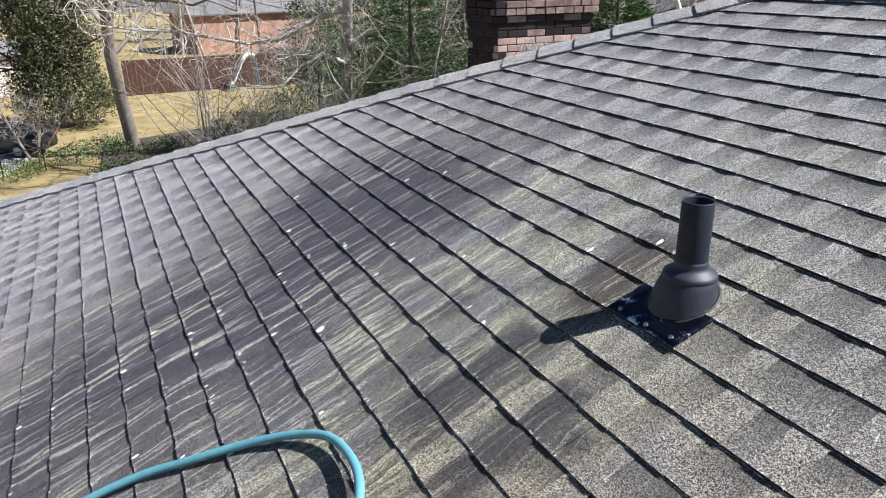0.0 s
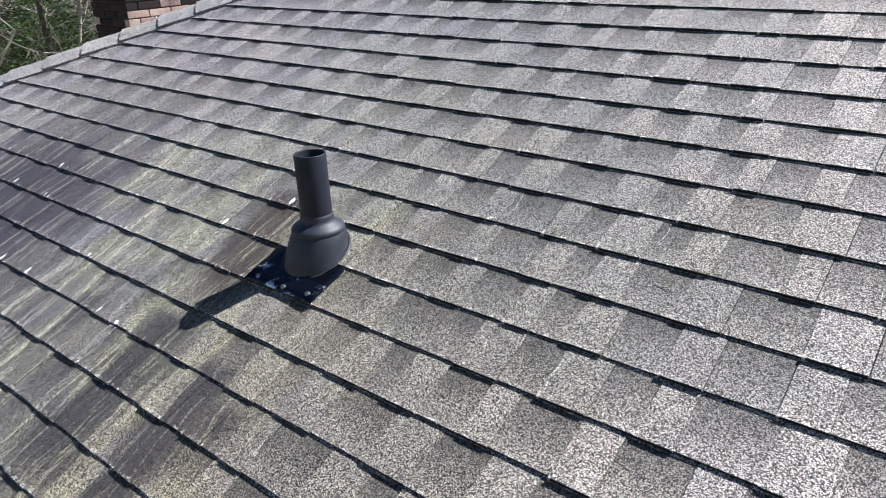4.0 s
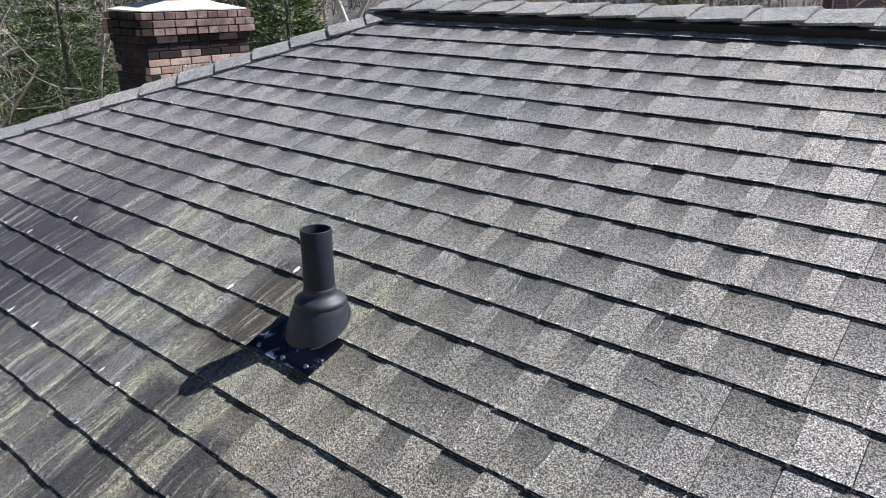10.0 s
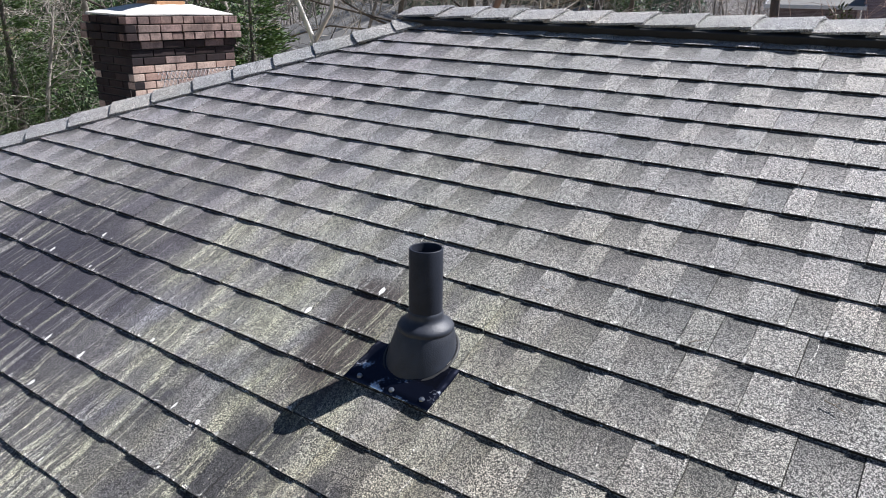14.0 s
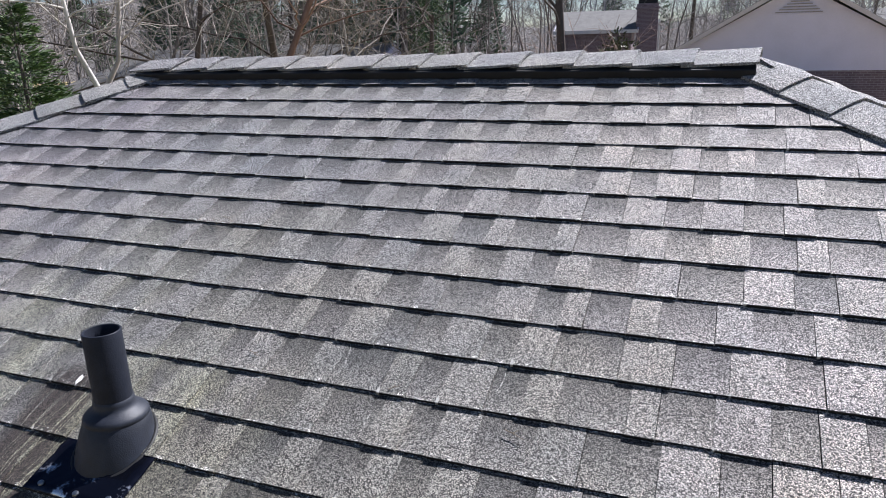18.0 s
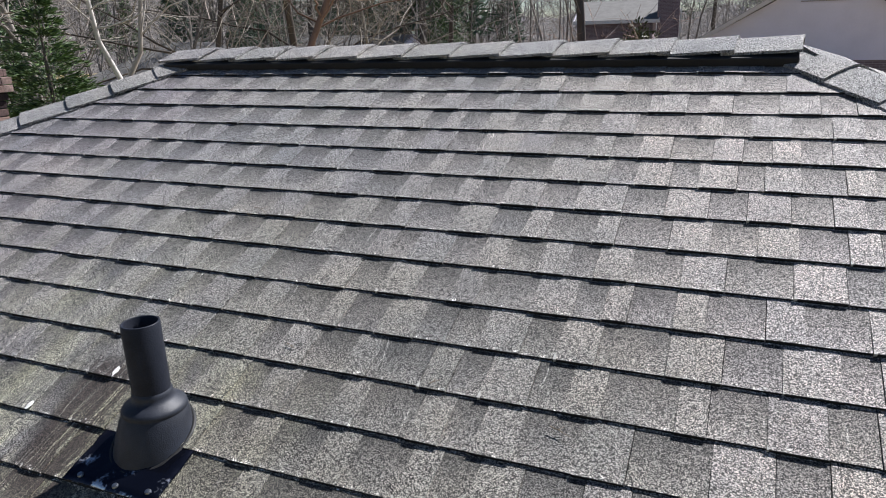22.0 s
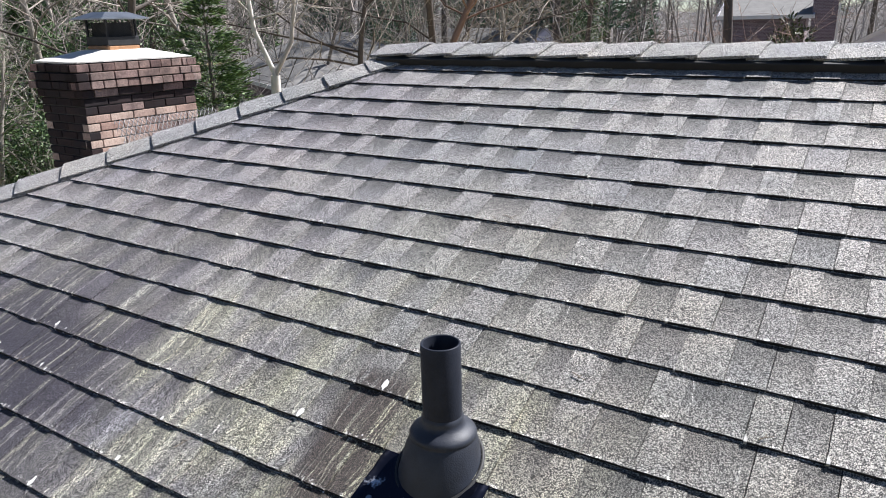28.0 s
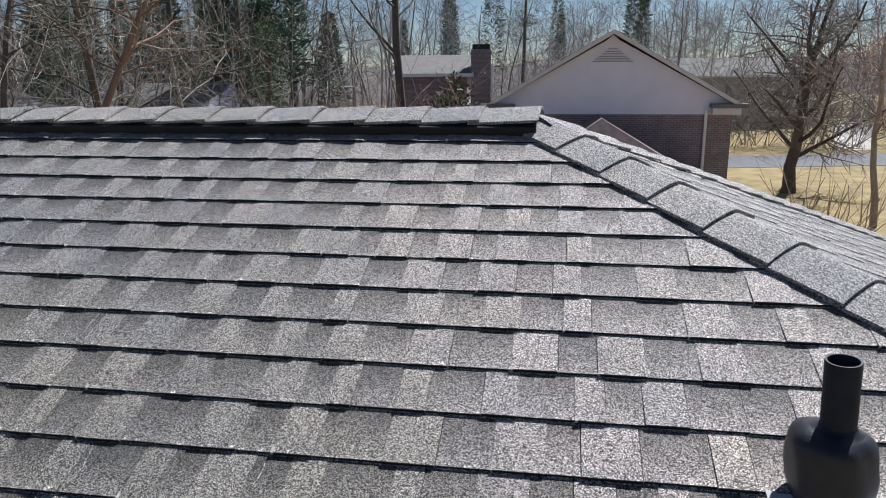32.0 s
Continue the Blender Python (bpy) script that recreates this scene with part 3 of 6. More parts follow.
# haze of distance is put into this paler, bluer twig colour
TWIGS_HAZE = bark_material("hazed_twigs", (0.22, 0.215, 0.235), (0.46, 0.445, 0.465), 4)
TWIGS_GREY = bark_material("grey_twigs", (0.118, 0.107, 0.099), (0.473, 0.433, 0.405), 4)
TWIGS_RUST = bark_material("rust_twigs", (0.26, 0.172, 0.135), (0.53, 0.385, 0.31), 4)
LEAF_DARK = leaf_material("dark_evergreen_leaf", (0.021, 0.042, 0.018), (0.165, 0.255, 0.102))
LEAF_CEDAR = leaf_material("cedar_leaf", (0.016, 0.035, 0.013), (0.136, 0.216, 0.067))
LEAF_OLIVE = leaf_material("olive_leaf", (0.040, 0.055, 0.020), (0.125, 0.145, 0.060))
LEAF_MAGNOLIA = leaf_material("magnolia_leaf", (0.020, 0.028, 0.010), (0.170, 0.175, 0.075))
LEAF_IVY = leaf_material("ivy_leaf", (0.026, 0.050, 0.016), (0.105, 0.155, 0.050))
LEAF_BRIGHT = leaf_material("bright_leaf", (0.060, 0.110, 0.015), (0.20, 0.27, 0.06))
LEAF_PINE = leaf_material("pine_needle", (0.047, 0.088, 0.061), (0.130, 0.200, 0.117))
CONCRETE = plain("concrete_drive", (0.46, 0.44, 0.41), 0.9, 0, 0.14, 1.2, 0.2, 0.01)
ASPHALT = plain("asphalt_road", (0.11, 0.115, 0.125), 0.85, 0, 0.25, 2.0, 0.3, 0.01)
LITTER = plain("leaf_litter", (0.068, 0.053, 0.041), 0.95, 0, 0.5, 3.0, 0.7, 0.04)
WOODED = plain("wooded_slope", (0.166, 0.150, 0.141), 0.95, 0, 0.5, 0.5, 0.8, 0.6)
SIDING = plain("lap_siding", (0.82, 0.79, 0.90), 0.6, 0, 0.05, 1.5, 0.05)
CREAM = plain("cream_paint", (0.66, 0.60, 0.48), 0.6, 0, 0.08, 3)
RAKE = plain("dull_rake_paint", (0.68, 0.64, 0.64), 0.7, 0, 0.12, 3)
BROWN_ROOF = plain("brown_shingle_roof", (0.22, 0.165, 0.155), 0.9, 0, 0.3, 5, 0.5, 0.02)
GREIGE = plain("grey_beige_siding", (0.34, 0.31, 0.28), 0.7, 0, 0.1, 3)
WHITE = plain("white_paint", (0.78, 0.77, 0.74), 0.55, 0, 0.06, 3)
FAR_ROOF = plain("far_grey_roof", (0.17, 0.165, 0.16), 0.9, 0, 0.22, 2.5, 0.5, 0.02)
FAR_BRICK = far_brick_material("purple_brick", (0.36, 0.33, 0.345), (0.175, 0.127, 0.146), (0.235, 0.178, 0.192))
RED_BRICK = far_brick_material("orange_brick", (0.45, 0.38, 0.32), (0.40, 0.19, 0.12), (0.48, 0.25, 0.16))
FENCE = plain("brown_fence_paint", (0.085, 0.036, 0.026), 0.8, 0, 0.3, 4)
WOOD = plain("grey_wood", (0.11, 0.085, 0.065), 0.85, 0, 0.3, 6)
IRON = plain("black_iron", (0.02, 0.02, 0.02), 0.5, 0.5, 0.3, 20)
CAR_PAINT = plain("dark_grey_paint", (0.035, 0.037, 0.042), 0.25, 0.5, 0.05, 5, 0)
RED_LAMP = plain("red_lamp", (0.30, 0.01, 0.01), 0.3, 0, 0.1, 5, 0)


def glass_material():
    k = Mat("window_glass", 0.08, 0.0, 0.8)
    return k.colour((0.02, 0.024, 0.03))


GLASS = glass_material()


def roof_z(x, y):
    return RIDGE_Z - (RIDGE_Y - y) * TP


# ---- vent pipes ----
ROUND_A, ROUND_B = 0.0435, 0.0315


def vent_pipe(x, y, top, lean, ro, prof, plate, label, small):
    """A plumbing vent: flashing plate tucked under the shingles, rubber boot, painted pipe."""
    thing = new("vent_pipe")
    thing.location = (x, y, roof_z(x, y))
    z0 = 0.0
    h = top - roof_z(x, y)
    # plate
    v, f = [], []
    xa, xb, d0, d1 = plate
    nx, ny = 10, 6
    r = random.Random(int(top * 1000))
    bumps = [[r.uniform(-0.0022, 0.0022) for j in range(ny + 1)] for i in range(nx + 1)]
    for t in (0, 1):
        for i in range(nx + 1):
            for j in range(ny + 1):
                px = xa + (xb - xa) * i / nx
                s = d0 + (d1 - d0) * j / ny
                hh = 0.0065 + 0.0095 * j / ny + bumps[i][j]
                if i == 0 and small:
                    hh += 0.010
                p = Vector((px, -s * CP, -s * SP)) + Vector((0, -SP, CP)) * (hh - 0.0025 * t)
                v.append(p)
    m = (nx + 1) * (ny + 1)
    for i in range(nx):
        for j in range(ny):
            a = i * (ny + 1) + j
            f += [(a, a + 1, a + ny + 2, a + ny + 1), (m + a, m + a + ny + 1, m + a + ny + 2, m + a + 1)]
    for i in range(nx):
        a = i * (ny + 1) + ny
        f.append((a, m + a, m + a + ny + 1, a + ny + 1))
    for j in range(ny):
        for a in (j, nx * (ny + 1) + j):
            f.append((a, a + 1, m + a + 1, m + a))
    mesh_object("flashing_plate", v, f, PLATE_BRIGHT if small else PLATE, thing, "shiny dented metal flashing plate", True)
    # nail heads
    for q, back in ((0.15, 0.018), (0.55, 0.015), (0.88, 0.022)):
        px, s = xa + (xb - xa) * q, d1 - back
        bm = lathe([(0.0001, 0.004), (0.006, 0.003), (0.0075, 0.0), (0.0075, -0.003)], 10)
        ob = part("nail_head", bm, STEEL, thing)
        ob.matrix_basis = Matrix.Translation(Vector((px, -s * CP, -s * SP)) + Vector((0, -SP, CP)) * 0.0165) @ Matrix.Rotation(PITCH, 4, "X")
    # boot
    sides, neck, foot = 32 if small else 40, prof[4][1], prof[0][0]
    bm = bmesh.new()
    rings = []
    for rad, z in prof:
        ring = []
        for i in range(sides):
            w2 = 2 * math.pi * i / sides
            dent = 1 + (0.05 * math.sin(3 * w2 + 1.1) + 0.034 * math.sin(5 * w2 + 25 * (z or 0.0)) + 0.015 * math.sin(9 * w2 + 60 * (z or 0.0)) if small and rad > 0.045 else 0.0)
            px, py = rad * dent * math.cos(w2), rad * dent * math.sin(w2) - 0.020 * max(0.0, 1 - (z or 0.0) / neck)
            up = min(1.0, max(0.0, (z or 0.0) / prof[-1][1]))
            px, py = px + up * prof[-1][1] * math.tan(radians(lean[1])), py - up * prof[-1][1] * math.tan(radians(lean[0]))
            px -= 0.010 if small and rad > 0.04 else 0.0
            slope = py * TP
            if z is None:
                zz = slope + 0.004
            else:
                zz = z + slope * max(0.0, 1 - z / neck) * 0.9
            ring.append(bm.verts.new((px, py, zz)))
        rings.append(ring)
    for a, b in zip(rings, rings[1:]):
        for i in range(sides):
            bm.faces.new((a[i], a[(i + 1) % sides], b[(i + 1) % sides], b[i]))
    part("boot", bm, LEAD if small else RUBBER, thing, "dark wrinkled boot with a round shoulder" if small else "black rubber boot with a moulded collar", True)
    # sealant line round the foot
    bm = bmesh.new()
    rings = []
    for rad, up in ((foot + 0.008, 0.006), (foot + 0.005, 0.012), (foot, 0.011)):
        rings.append([bm.verts.new((rad * math.cos(2 * math.pi * i / sides), rad * math.sin(2 * math.pi * i / sides) - 0.020, (rad * math.sin(2 * math.pi * i / sides) - 0.020) * TP + up)) for i in range(sides)])
    for a, b in zip(rings, rings[1:]):
        for i in range(sides):
            bm.faces.new((a[i], a[(i + 1) % sides], b[(i + 1) % sides], b[i]))
    part("sealant_ring", bm, BLACK, thing, "", True)
    # pipe
    ri = ro - 0.005
    bm = lathe([(ro, 0.04), (ro, h - 0.002), (ro - 0.0012, h), (ri + 0.001, h), (ri, h - 0.002), (ri, 0.03), (0.0005, 0.03)], 48)
    tube = part("pipe", bm, PIPE, thing, "dark painted plastic pipe, open at the top", True)
    tube.matrix_basis = Matrix.Rotation(radians(lean[0]), 4, "X") @ Matrix.Rotation(radians(lean[1]), 4, "Y")
    tube.data.polygons.foreach_set("use_smooth", [abs(p.normal.z) < 0.7 for p in tube.data.polygons])
    return tagged(thing, label, "vent pipe", "roof vent pipes")


SHORT_BOOT = [(0.0935, None), (0.092, 0.006), (0.0875, 0.024), (0.0815, 0.044), (0.0750, 0.062), (0.0736, 0.064), (0.0747, 0.066), (0.0742, 0.072), (0.0705, 0.078), (0.062, 0.084), (0.053, 0.090), (0.0482, 0.096), (0.0464, 0.103), (0.0462, 0.111), (ROUND_A + 0.0008, 0.113), (ROUND_A, 0.115)]
TALL_BOOT = [(0.062, None), (0.068, 0.012), (0.076, 0.035), (0.0795, 0.060), (0.0785, 0.090), (0.0775, 0.115), (0.074, 0.131), (0.066, 0.142), (0.055, 0.149), (0.043, 0.154), (0.0355, 0.157), (ROUND_B + 0.001, 0.161)]
vent_pipe(-0.452, -0.430, 4.492, (-0.6, -1.0), ROUND_A, SHORT_BOOT, (-0.138, 0.132, 0.030, 0.174), "dark plumbing vent pipe with rubber boot and dented flashing", False)
vent_pipe(1.554, -0.062, 4.658, (2.5, -3.4), ROUND_B, TALL_BOOT, (-0.125, 0.150, 0.000, 0.130), "black plumbing vent pipe with bright upturned flashing", True)


# ---- garden hose ----
def hose():
    plan = [(-1.3, -4.6), (-1.26, -3.6), (-1.243, -2.952), (-1.231, -2.625), (-1.218, -2.45), (-1.214, -2.274), (-1.206, -2.093), (-1.159, -1.912), (-1.068, -1.74), (-0.975, -1.577), (-0.876, -1.459), (-0.774, -1.395), (-0.65, -1.377), (-0.542, -1.391), (-0.433, -1.442), (-0.366, -1.513), (-0.332, -1.591), (-0.321, -1.7), (-0.322, -1.9), (-0.33, -2.6), (-0.34, -4.6)]
    lifted = {10: 0.004, 11: 0.012, 12: 0.018, 13: 0.022, 14: 0.022, 15: 0.016, 16: 0.008, 17: 0.003}
    pts = [Vector((x, y, roof_z(x, y) + 0.028 + lifted.get(i, 0.0))) for i, (x, y) in enumerate(plan)]
    fine = []
    for i in range(len(pts) - 1):
        p0, p1, p2, p3 = pts[max(i - 1, 0)], pts[i], pts[i + 1], pts[min(i + 2, len(pts) - 1)]
        for s in range(8):
            t = s / 8
            fine.append(0.5 * ((2 * p1) + (p2 - p0) * t + (2 * p0 - 5 * p1 + 4 * p2 - p3) * t * t + (3 * p1 - p0 - 3 * p2 + p3) * t ** 3))
    fine.append(pts[-1])
    st = Sticks().tube(fine, [0.0130] * len(fine), 14)
    return tagged(st.done("garden_hose", HOSE), "faded turquoise rubber garden hose looped on the shingles", "garden hose")


hose()


# ---- white flecks and small litter ----
def flecks():
    spots = [(-2.31, -0.56), (-2.09, -0.56), (-1.87, -1.64), (-1.92, -1.23), (-1.89, -2.03), (-1.89, -1.91), (-2.06, -1.77), (-1.91, -1.5), (-1.5, -1.37), (-2.61, -0.96), (-1.83, -0.97), (-2.28, -1.09), (-1.62, -0.85), (-1.43, -0.85), (-0.86, -0.85), (-1.35, -1.2), (-0.93, -1.38), (-1.48, -0.97), (-1.01, -1.64), (-1.29, -1.92), (-2.09, -2.52), (-1.98, -2.55), (-1.92, -2.15), (-1.93, -2.29), (-1.81, -2.69), (-0.70, -0.33)]
    r = random.Random(31)
    v, f = [], []
    todo = [(x, y, r.uniform(1.0, 1.7)) for x, y in spots]
    todo += [(r.uniform(-2.5, -0.8), r.uniform(-2.9, -0.4), r.uniform(0.35, 0.95)) for _ in range(75)]
    todo += [(r.uniform(-2.6, 1.6), r.uniform(-0.7, 1.1), r.uniform(0.15, 0.32)) for _ in range(60)]
    for x, y, s in todo:
        d = (RIDGE_Y - y) / CP
        k = round((d - FIRST) / EXPOSURE)
        d = FIRST + k * EXPOSURE - r.uniform(0.004, 0.02)
        w, h = 0.0075 * s * r.uniform(0.6, 1.3), 0.0115 * s * r.uniform(0.7, 1.6)
        n = 9
        c = len(v)
        lift = 0.0125
        v.append(FRONT.at(x, d, lift))
        for i in range(n):
            a = 2 * math.pi * i / n
            q = r.uniform(0.55, 1.15)
            dd = h * math.sin(a) * q
            v.append(FRONT.at(x + w * math.cos(a) * q + dd * 0.1, min(d + dd, FIRST + k * EXPOSURE + 0.001), lift - 0.002 + dd * 0.06))
        for i in range(n):
            f.append((c, c + 1 + i, c + 1 + (i + 1) % n))
    ob = mesh_object("white_flecks", v, f, DROPS)
    return tagged(ob, "white flecks and droppings along shingle edges", "flecks", "", "stuff")


flecks()


def twig(x, y, length, turn, seed):
    r = random.Random(seed)
    st = Sticks()
    pts = []
    p, a = Vector((0, 0, 0)), turn
    for i in range(6):
        pts.append(p.copy())
        a += r.uniform(-0.25, 0.25)
        p = p + Vector((math.cos(a), math.sin(a), 0)) * length / 5
    st.tube(pts, [0.0012, 0.0011, 0.001, 0.0009, 0.0007, 0.0005], 5)
    st.tube([pts[2], pts[2] + Vector((math.cos(turn + 0.8), math.sin(turn + 0.8), 0.1)) * length * 0.3], [0.001, 0.0006], 4)
    ob = st.done("twig", TWIG)
    d = (RIDGE_Y - y) / CP
    ob.matrix_basis = FRONT.matrix(x, d, 0.013)
    return tagged(ob, "small dry twig lying on the shingles", "twig", "twigs on the roof")


for i, (x, y, ln, tu) in enumerate(((0.15, -0.185, 0.03, 0.6), (-0.75, 0.345, 0.10, -0.5), (-0.72, 0.36, 0.08, -0.2), (0.45, -0.235, 0.05, -0.1), (-1.12, -0.64, 0.05, 1.0), (-1.93, -0.62, 0.07, 1.3), (-0.27, -0.14, 0.04, -0.6))):
    twig(x, y, ln, tu, 40 + i)


# ---- chimney ----
def chimney():
    x1, y0, x0, y1 = -5.15, 1.70, -5.75, 2.77
    base = RIDGE_Z - (LEFT_X - x0) * TP - 0.05
    top = 4.88
    course = 0.0667
    thing = new("chimney")
    thing.location = (x1, y0, base)
    r = random.Random(17)
    part("core", boxed(x0 - x1 + 0.012, 0.012, 0, -0.012, y1 - y0 - 0.012, top - base - 0.01), MORTAR_DARK, thing, "sooty mortar joints")
    kinds = {}
    n = int(round((top - base) / course))
    for i in range(n):
        z = top - base - (i + 1) * course
        out = 0.0
        if i in (1, 2):
            out = 0.052
        elif i == 0:
            out = 0.030
        elif i == 3:
            out = 0.016
        for side in range(4):
            length = (y1 - y0) if side % 2 == 0 else (x1 - x0)
            length += 2 * out
            size = 0.1 if i in (0, 2) else 0.203
            u = -size / 2 if i % 2 else 0.0
            while u < length - 0.001:
                a, b = max(u, 0.0), min(u + size, length)
                if b - a > 0.03:
                    jut = r.uniform(-0.010, 0.006) if i < 3 else r.uniform(-0.003, 0.003)
                    # painted shade: -y face and courses under the corbel take the darkest brick
                    coat = BRICK_SHADED_SOOTY if i in (3, 4, 5) and r.random() < 0.8 or side == 1 else BRICK_MID if i < 6 or r.random() < 0.1 else BRICK
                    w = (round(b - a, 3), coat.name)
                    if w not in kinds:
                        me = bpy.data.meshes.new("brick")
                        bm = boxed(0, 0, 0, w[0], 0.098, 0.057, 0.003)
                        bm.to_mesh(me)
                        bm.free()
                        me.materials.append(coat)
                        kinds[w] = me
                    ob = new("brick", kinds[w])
                    ob.parent = thing
                    # sides: 0 faces +x, 1 faces -y, 2 faces -x, 3 faces +y
                    if side == 0:
                        m = Matrix.Translation((out + jut, -out + a, z)) @ Matrix.Rotation(radians(90), 4, "Z")
                    elif side == 1:
                        m = Matrix.Translation((-(x1 - x0) - out + a, -out - jut, z))
                    elif side == 2:
                        m = Matrix.Translation((-(x1 - x0) - out - jut, y1 - y0 + out - a, z)) @ Matrix.Rotation(radians(-90), 4, "Z")
                    else:
                        m = Matrix.Translation((out - a, y1 - y0 + out + jut, z)) @ Matrix.Rotation(radians(180), 4, "Z")
                    ob.matrix_basis = m
                u += size + 0.010
    # crown
    bm = bmesh.new()
    wx, wy = x1 - x0, y1 - y0
    zt = top - base
    lo = [bm.verts.new(p) for p in ((-wx - 0.008, -0.008, zt), (0.008, -0.008, zt), (0.008, wy + 0.008, zt), (-wx - 0.008, wy + 0.008, zt))]
    mid = [bm.verts.new((p.co.x, p.co.y, zt + 0.010)) for p in lo]
    hi = [bm.verts.new(p) for p in ((-wx + 0.12, 0.34, zt + 0.085), (-0.12, 0.34, zt + 0.085), (-0.12, wy - 0.34, zt + 0.085), (-wx + 0.12, wy - 0.34, zt + 0.085))]
    for a, b in ((lo, mid), (mid, hi)):
        for i in range(4):
            bm.faces.new((a[i], a[(i + 1) % 4], b[(i + 1) % 4], b[i]))
    bm.faces.new(hi)
    bmesh.ops.subdivide_edges(bm, edges=bm.edges, cuts=3, use_grid_fill=True)
    for vv in bm.verts:
        vv.co.z += r.uniform(-0.004, 0.004)
    part("crown", bm, CROWN, thing, "pale sloping mortar crown")
    cx, cy = -wx / 2, wy / 2
    flue = part("flue_tile", boxed(cx - 0.15, cy - 0.15, zt + 0.05, cx + 0.15, cy + 0.15, zt + 0.120, 0.012), CLAY, thing, "orange clay flue tile")
    cap = part("rain_cap", boxed(cx - 0.150, cy - 0.150, zt + 0.118, cx + 0.150, cy + 0.150, zt + 0.19, 0.004), SOOT, thing, "sooty steel rain cap with mesh sides")
    bm = bmesh.new()
    a = [bm.verts.new(p) for p in ((cx - 0.22, cy - 0.22, zt + 0.335), (cx + 0.22, cy - 0.22, zt + 0.335), (cx + 0.22, cy + 0.22, zt + 0.335), (cx - 0.22, cy + 0.22, zt + 0.335))]
    b = [bm.verts.new(p) for p in ((cx - 0.10, cy - 0.10, zt + 0.385), (cx + 0.10, cy - 0.10, zt + 0.385), (cx + 0.10, cy + 0.10, zt + 0.385), (cx - 0.10, cy + 0.10, zt + 0.385))]
    c = [bm.verts.new((p.co.x, p.co.y, zt + 0.325)) for p in a]
    for p, q in ((a, b), (c, a)):
        for i in range(4):
            bm.faces.new((p[i], p[(i + 1) % 4], q[(i + 1) % 4], q[i]))
    bm.faces.new(b)
    bm.faces.new(list(reversed(c)))
    part("lid", bm, STEEL, cap, "dull grey steel lid")
    st = Sticks()
    for side in range(4):
        m = Matrix.Translation((cx, cy, zt + 0.18)) @ Matrix.Rotation(side * math.pi / 2, 4, "Z")
        for i in range(-12, 13):
            for s in (1, -1):
                u0 = i * 0.0215
                pa, pb = [u0, 0.0], [u0 + s * 0.125, 0.125]
                if abs(pb[0]) > 0.135:
                    e = math.copysign(0.135, pb[0])
                    t = (e - pa[0]) / (pb[0] - pa[0])
                    if not 0 < t <= 1:
                        continue
                    pb = [e, 0.125 * t]
                if abs(pa[0]) > 0.135:
                    continue
                st.tube([m @ Vector((pa[0], -0.135, pa[1])), m @ Vector((pb[0], -0.135, pb[1]))], [0.0016, 0.0016], 3)
    st.done("mesh_guard", SOOT, cap, "black wire mesh")
    # added solid box stands in for the darkness inside the mesh
    part("inner_screen", boxed(cx - 0.11, cy - 0.11, zt + 0.185, cx + 0.11, cy + 0.11, zt + 0.30), SOOT, cap)
    for sx in (-1, 1):
        for sy in (-1, 1):
            part("post", boxed(cx + sx * 0.135 - 0.008, cy + sy * 0.135 - 0.008, zt + 0.17, cx + sx * 0.135 + 0.008, cy + sy * 0.135 + 0.008, zt + 0.33), SOOT, cap)
    return tagged(thing, "brown brick chimney with corbelled top and steel cap", "chimney")


chimney()


def wire_panel():
    """A strip of expanded metal laid against the foot of the chimney."""
    st = Sticks()
    length, height, cell = 1.02, 0.34, 0.042
    top_z = 4.44
    x = -4.93
    m = Matrix.Translation((x, 1.80, top_z)) @ Matrix.Rotation(radians(-28), 4, "Y")
    n = int(length / cell)
    for i in range(n):
        for j in range(int(height / (cell * 0.7))):
            u, w = i * cell + (j % 2) * cell / 2, -j * cell * 0.7
            for s in (-1, 1):
                a, b = Vector((0.004 * s, u, w)), Vector((-0.004 * s, u + s * cell / 2, w - cell * 0.7))
                st.tube([m @ a, m @ b], [0.0034, 0.0034], 3)
    ob = st.done("wire_mesh", WIRE)
    return tagged(ob, "bent strip of galvanised wire mesh against the chimney", "wire mesh")


wire_panel()


# ---- the house below ----
def house_walls():
    x0, x1 = LEFT_X - RUN + 0.5, RIGHT_X + RUN - 0.5
    y0, y1 = RIDGE_Y - RUN + 0.5, RIDGE_Y + RUN - 0.5
    z0, z1 = -2.8, EAVE_Z + 0.18
    for nm, b in (("wall_south", (x0, y0, x1, y0 + 0.25)), ("wall_north", (x0, y1 - 0.25, x1, y1)), ("wall_west", (x0, y0 + 0.25, x0 + 0.25, y1 - 0.25)), ("wall_east", (x1 - 0.25, y0 + 0.25, x1, y1 - 0.25))):
        ob = part(nm, boxed(b[0], b[1], z0, b[2], b[3], z1), FAR_BRICK, None)
        tagged(ob, "plain brick wall under the shingle roof", "wall", "", "structure")


house_walls()


# ---- drive, road and beds ----
def patch(name, corners, material, label, category, lift=0.03, kind="structure"):
    """A flat piece laid on the ground, with a small thickness."""
    top = [Vector((x, y, gz(x, y) + lift)) for x, y in corners]
    low = [p - Vector((0, 0, lift + 0.1)) for p in top]
    n = len(top)
    f = [tuple(range(n)), tuple(reversed(range(n, 2 * n)))] + [(i, n + i, n + (i + 1) % n, (i + 1) % n) for i in range(n)]
    ob = mesh_object(name, top + low, f, material)
    bm = bmesh.new()
    bm.from_mesh(ob.data)
    bmesh.ops.recalc_face_normals(bm, faces=bm.faces)
    bm.to_mesh(ob.data)
    bm.free()
    return tagged(ob, label, category, "", kind)


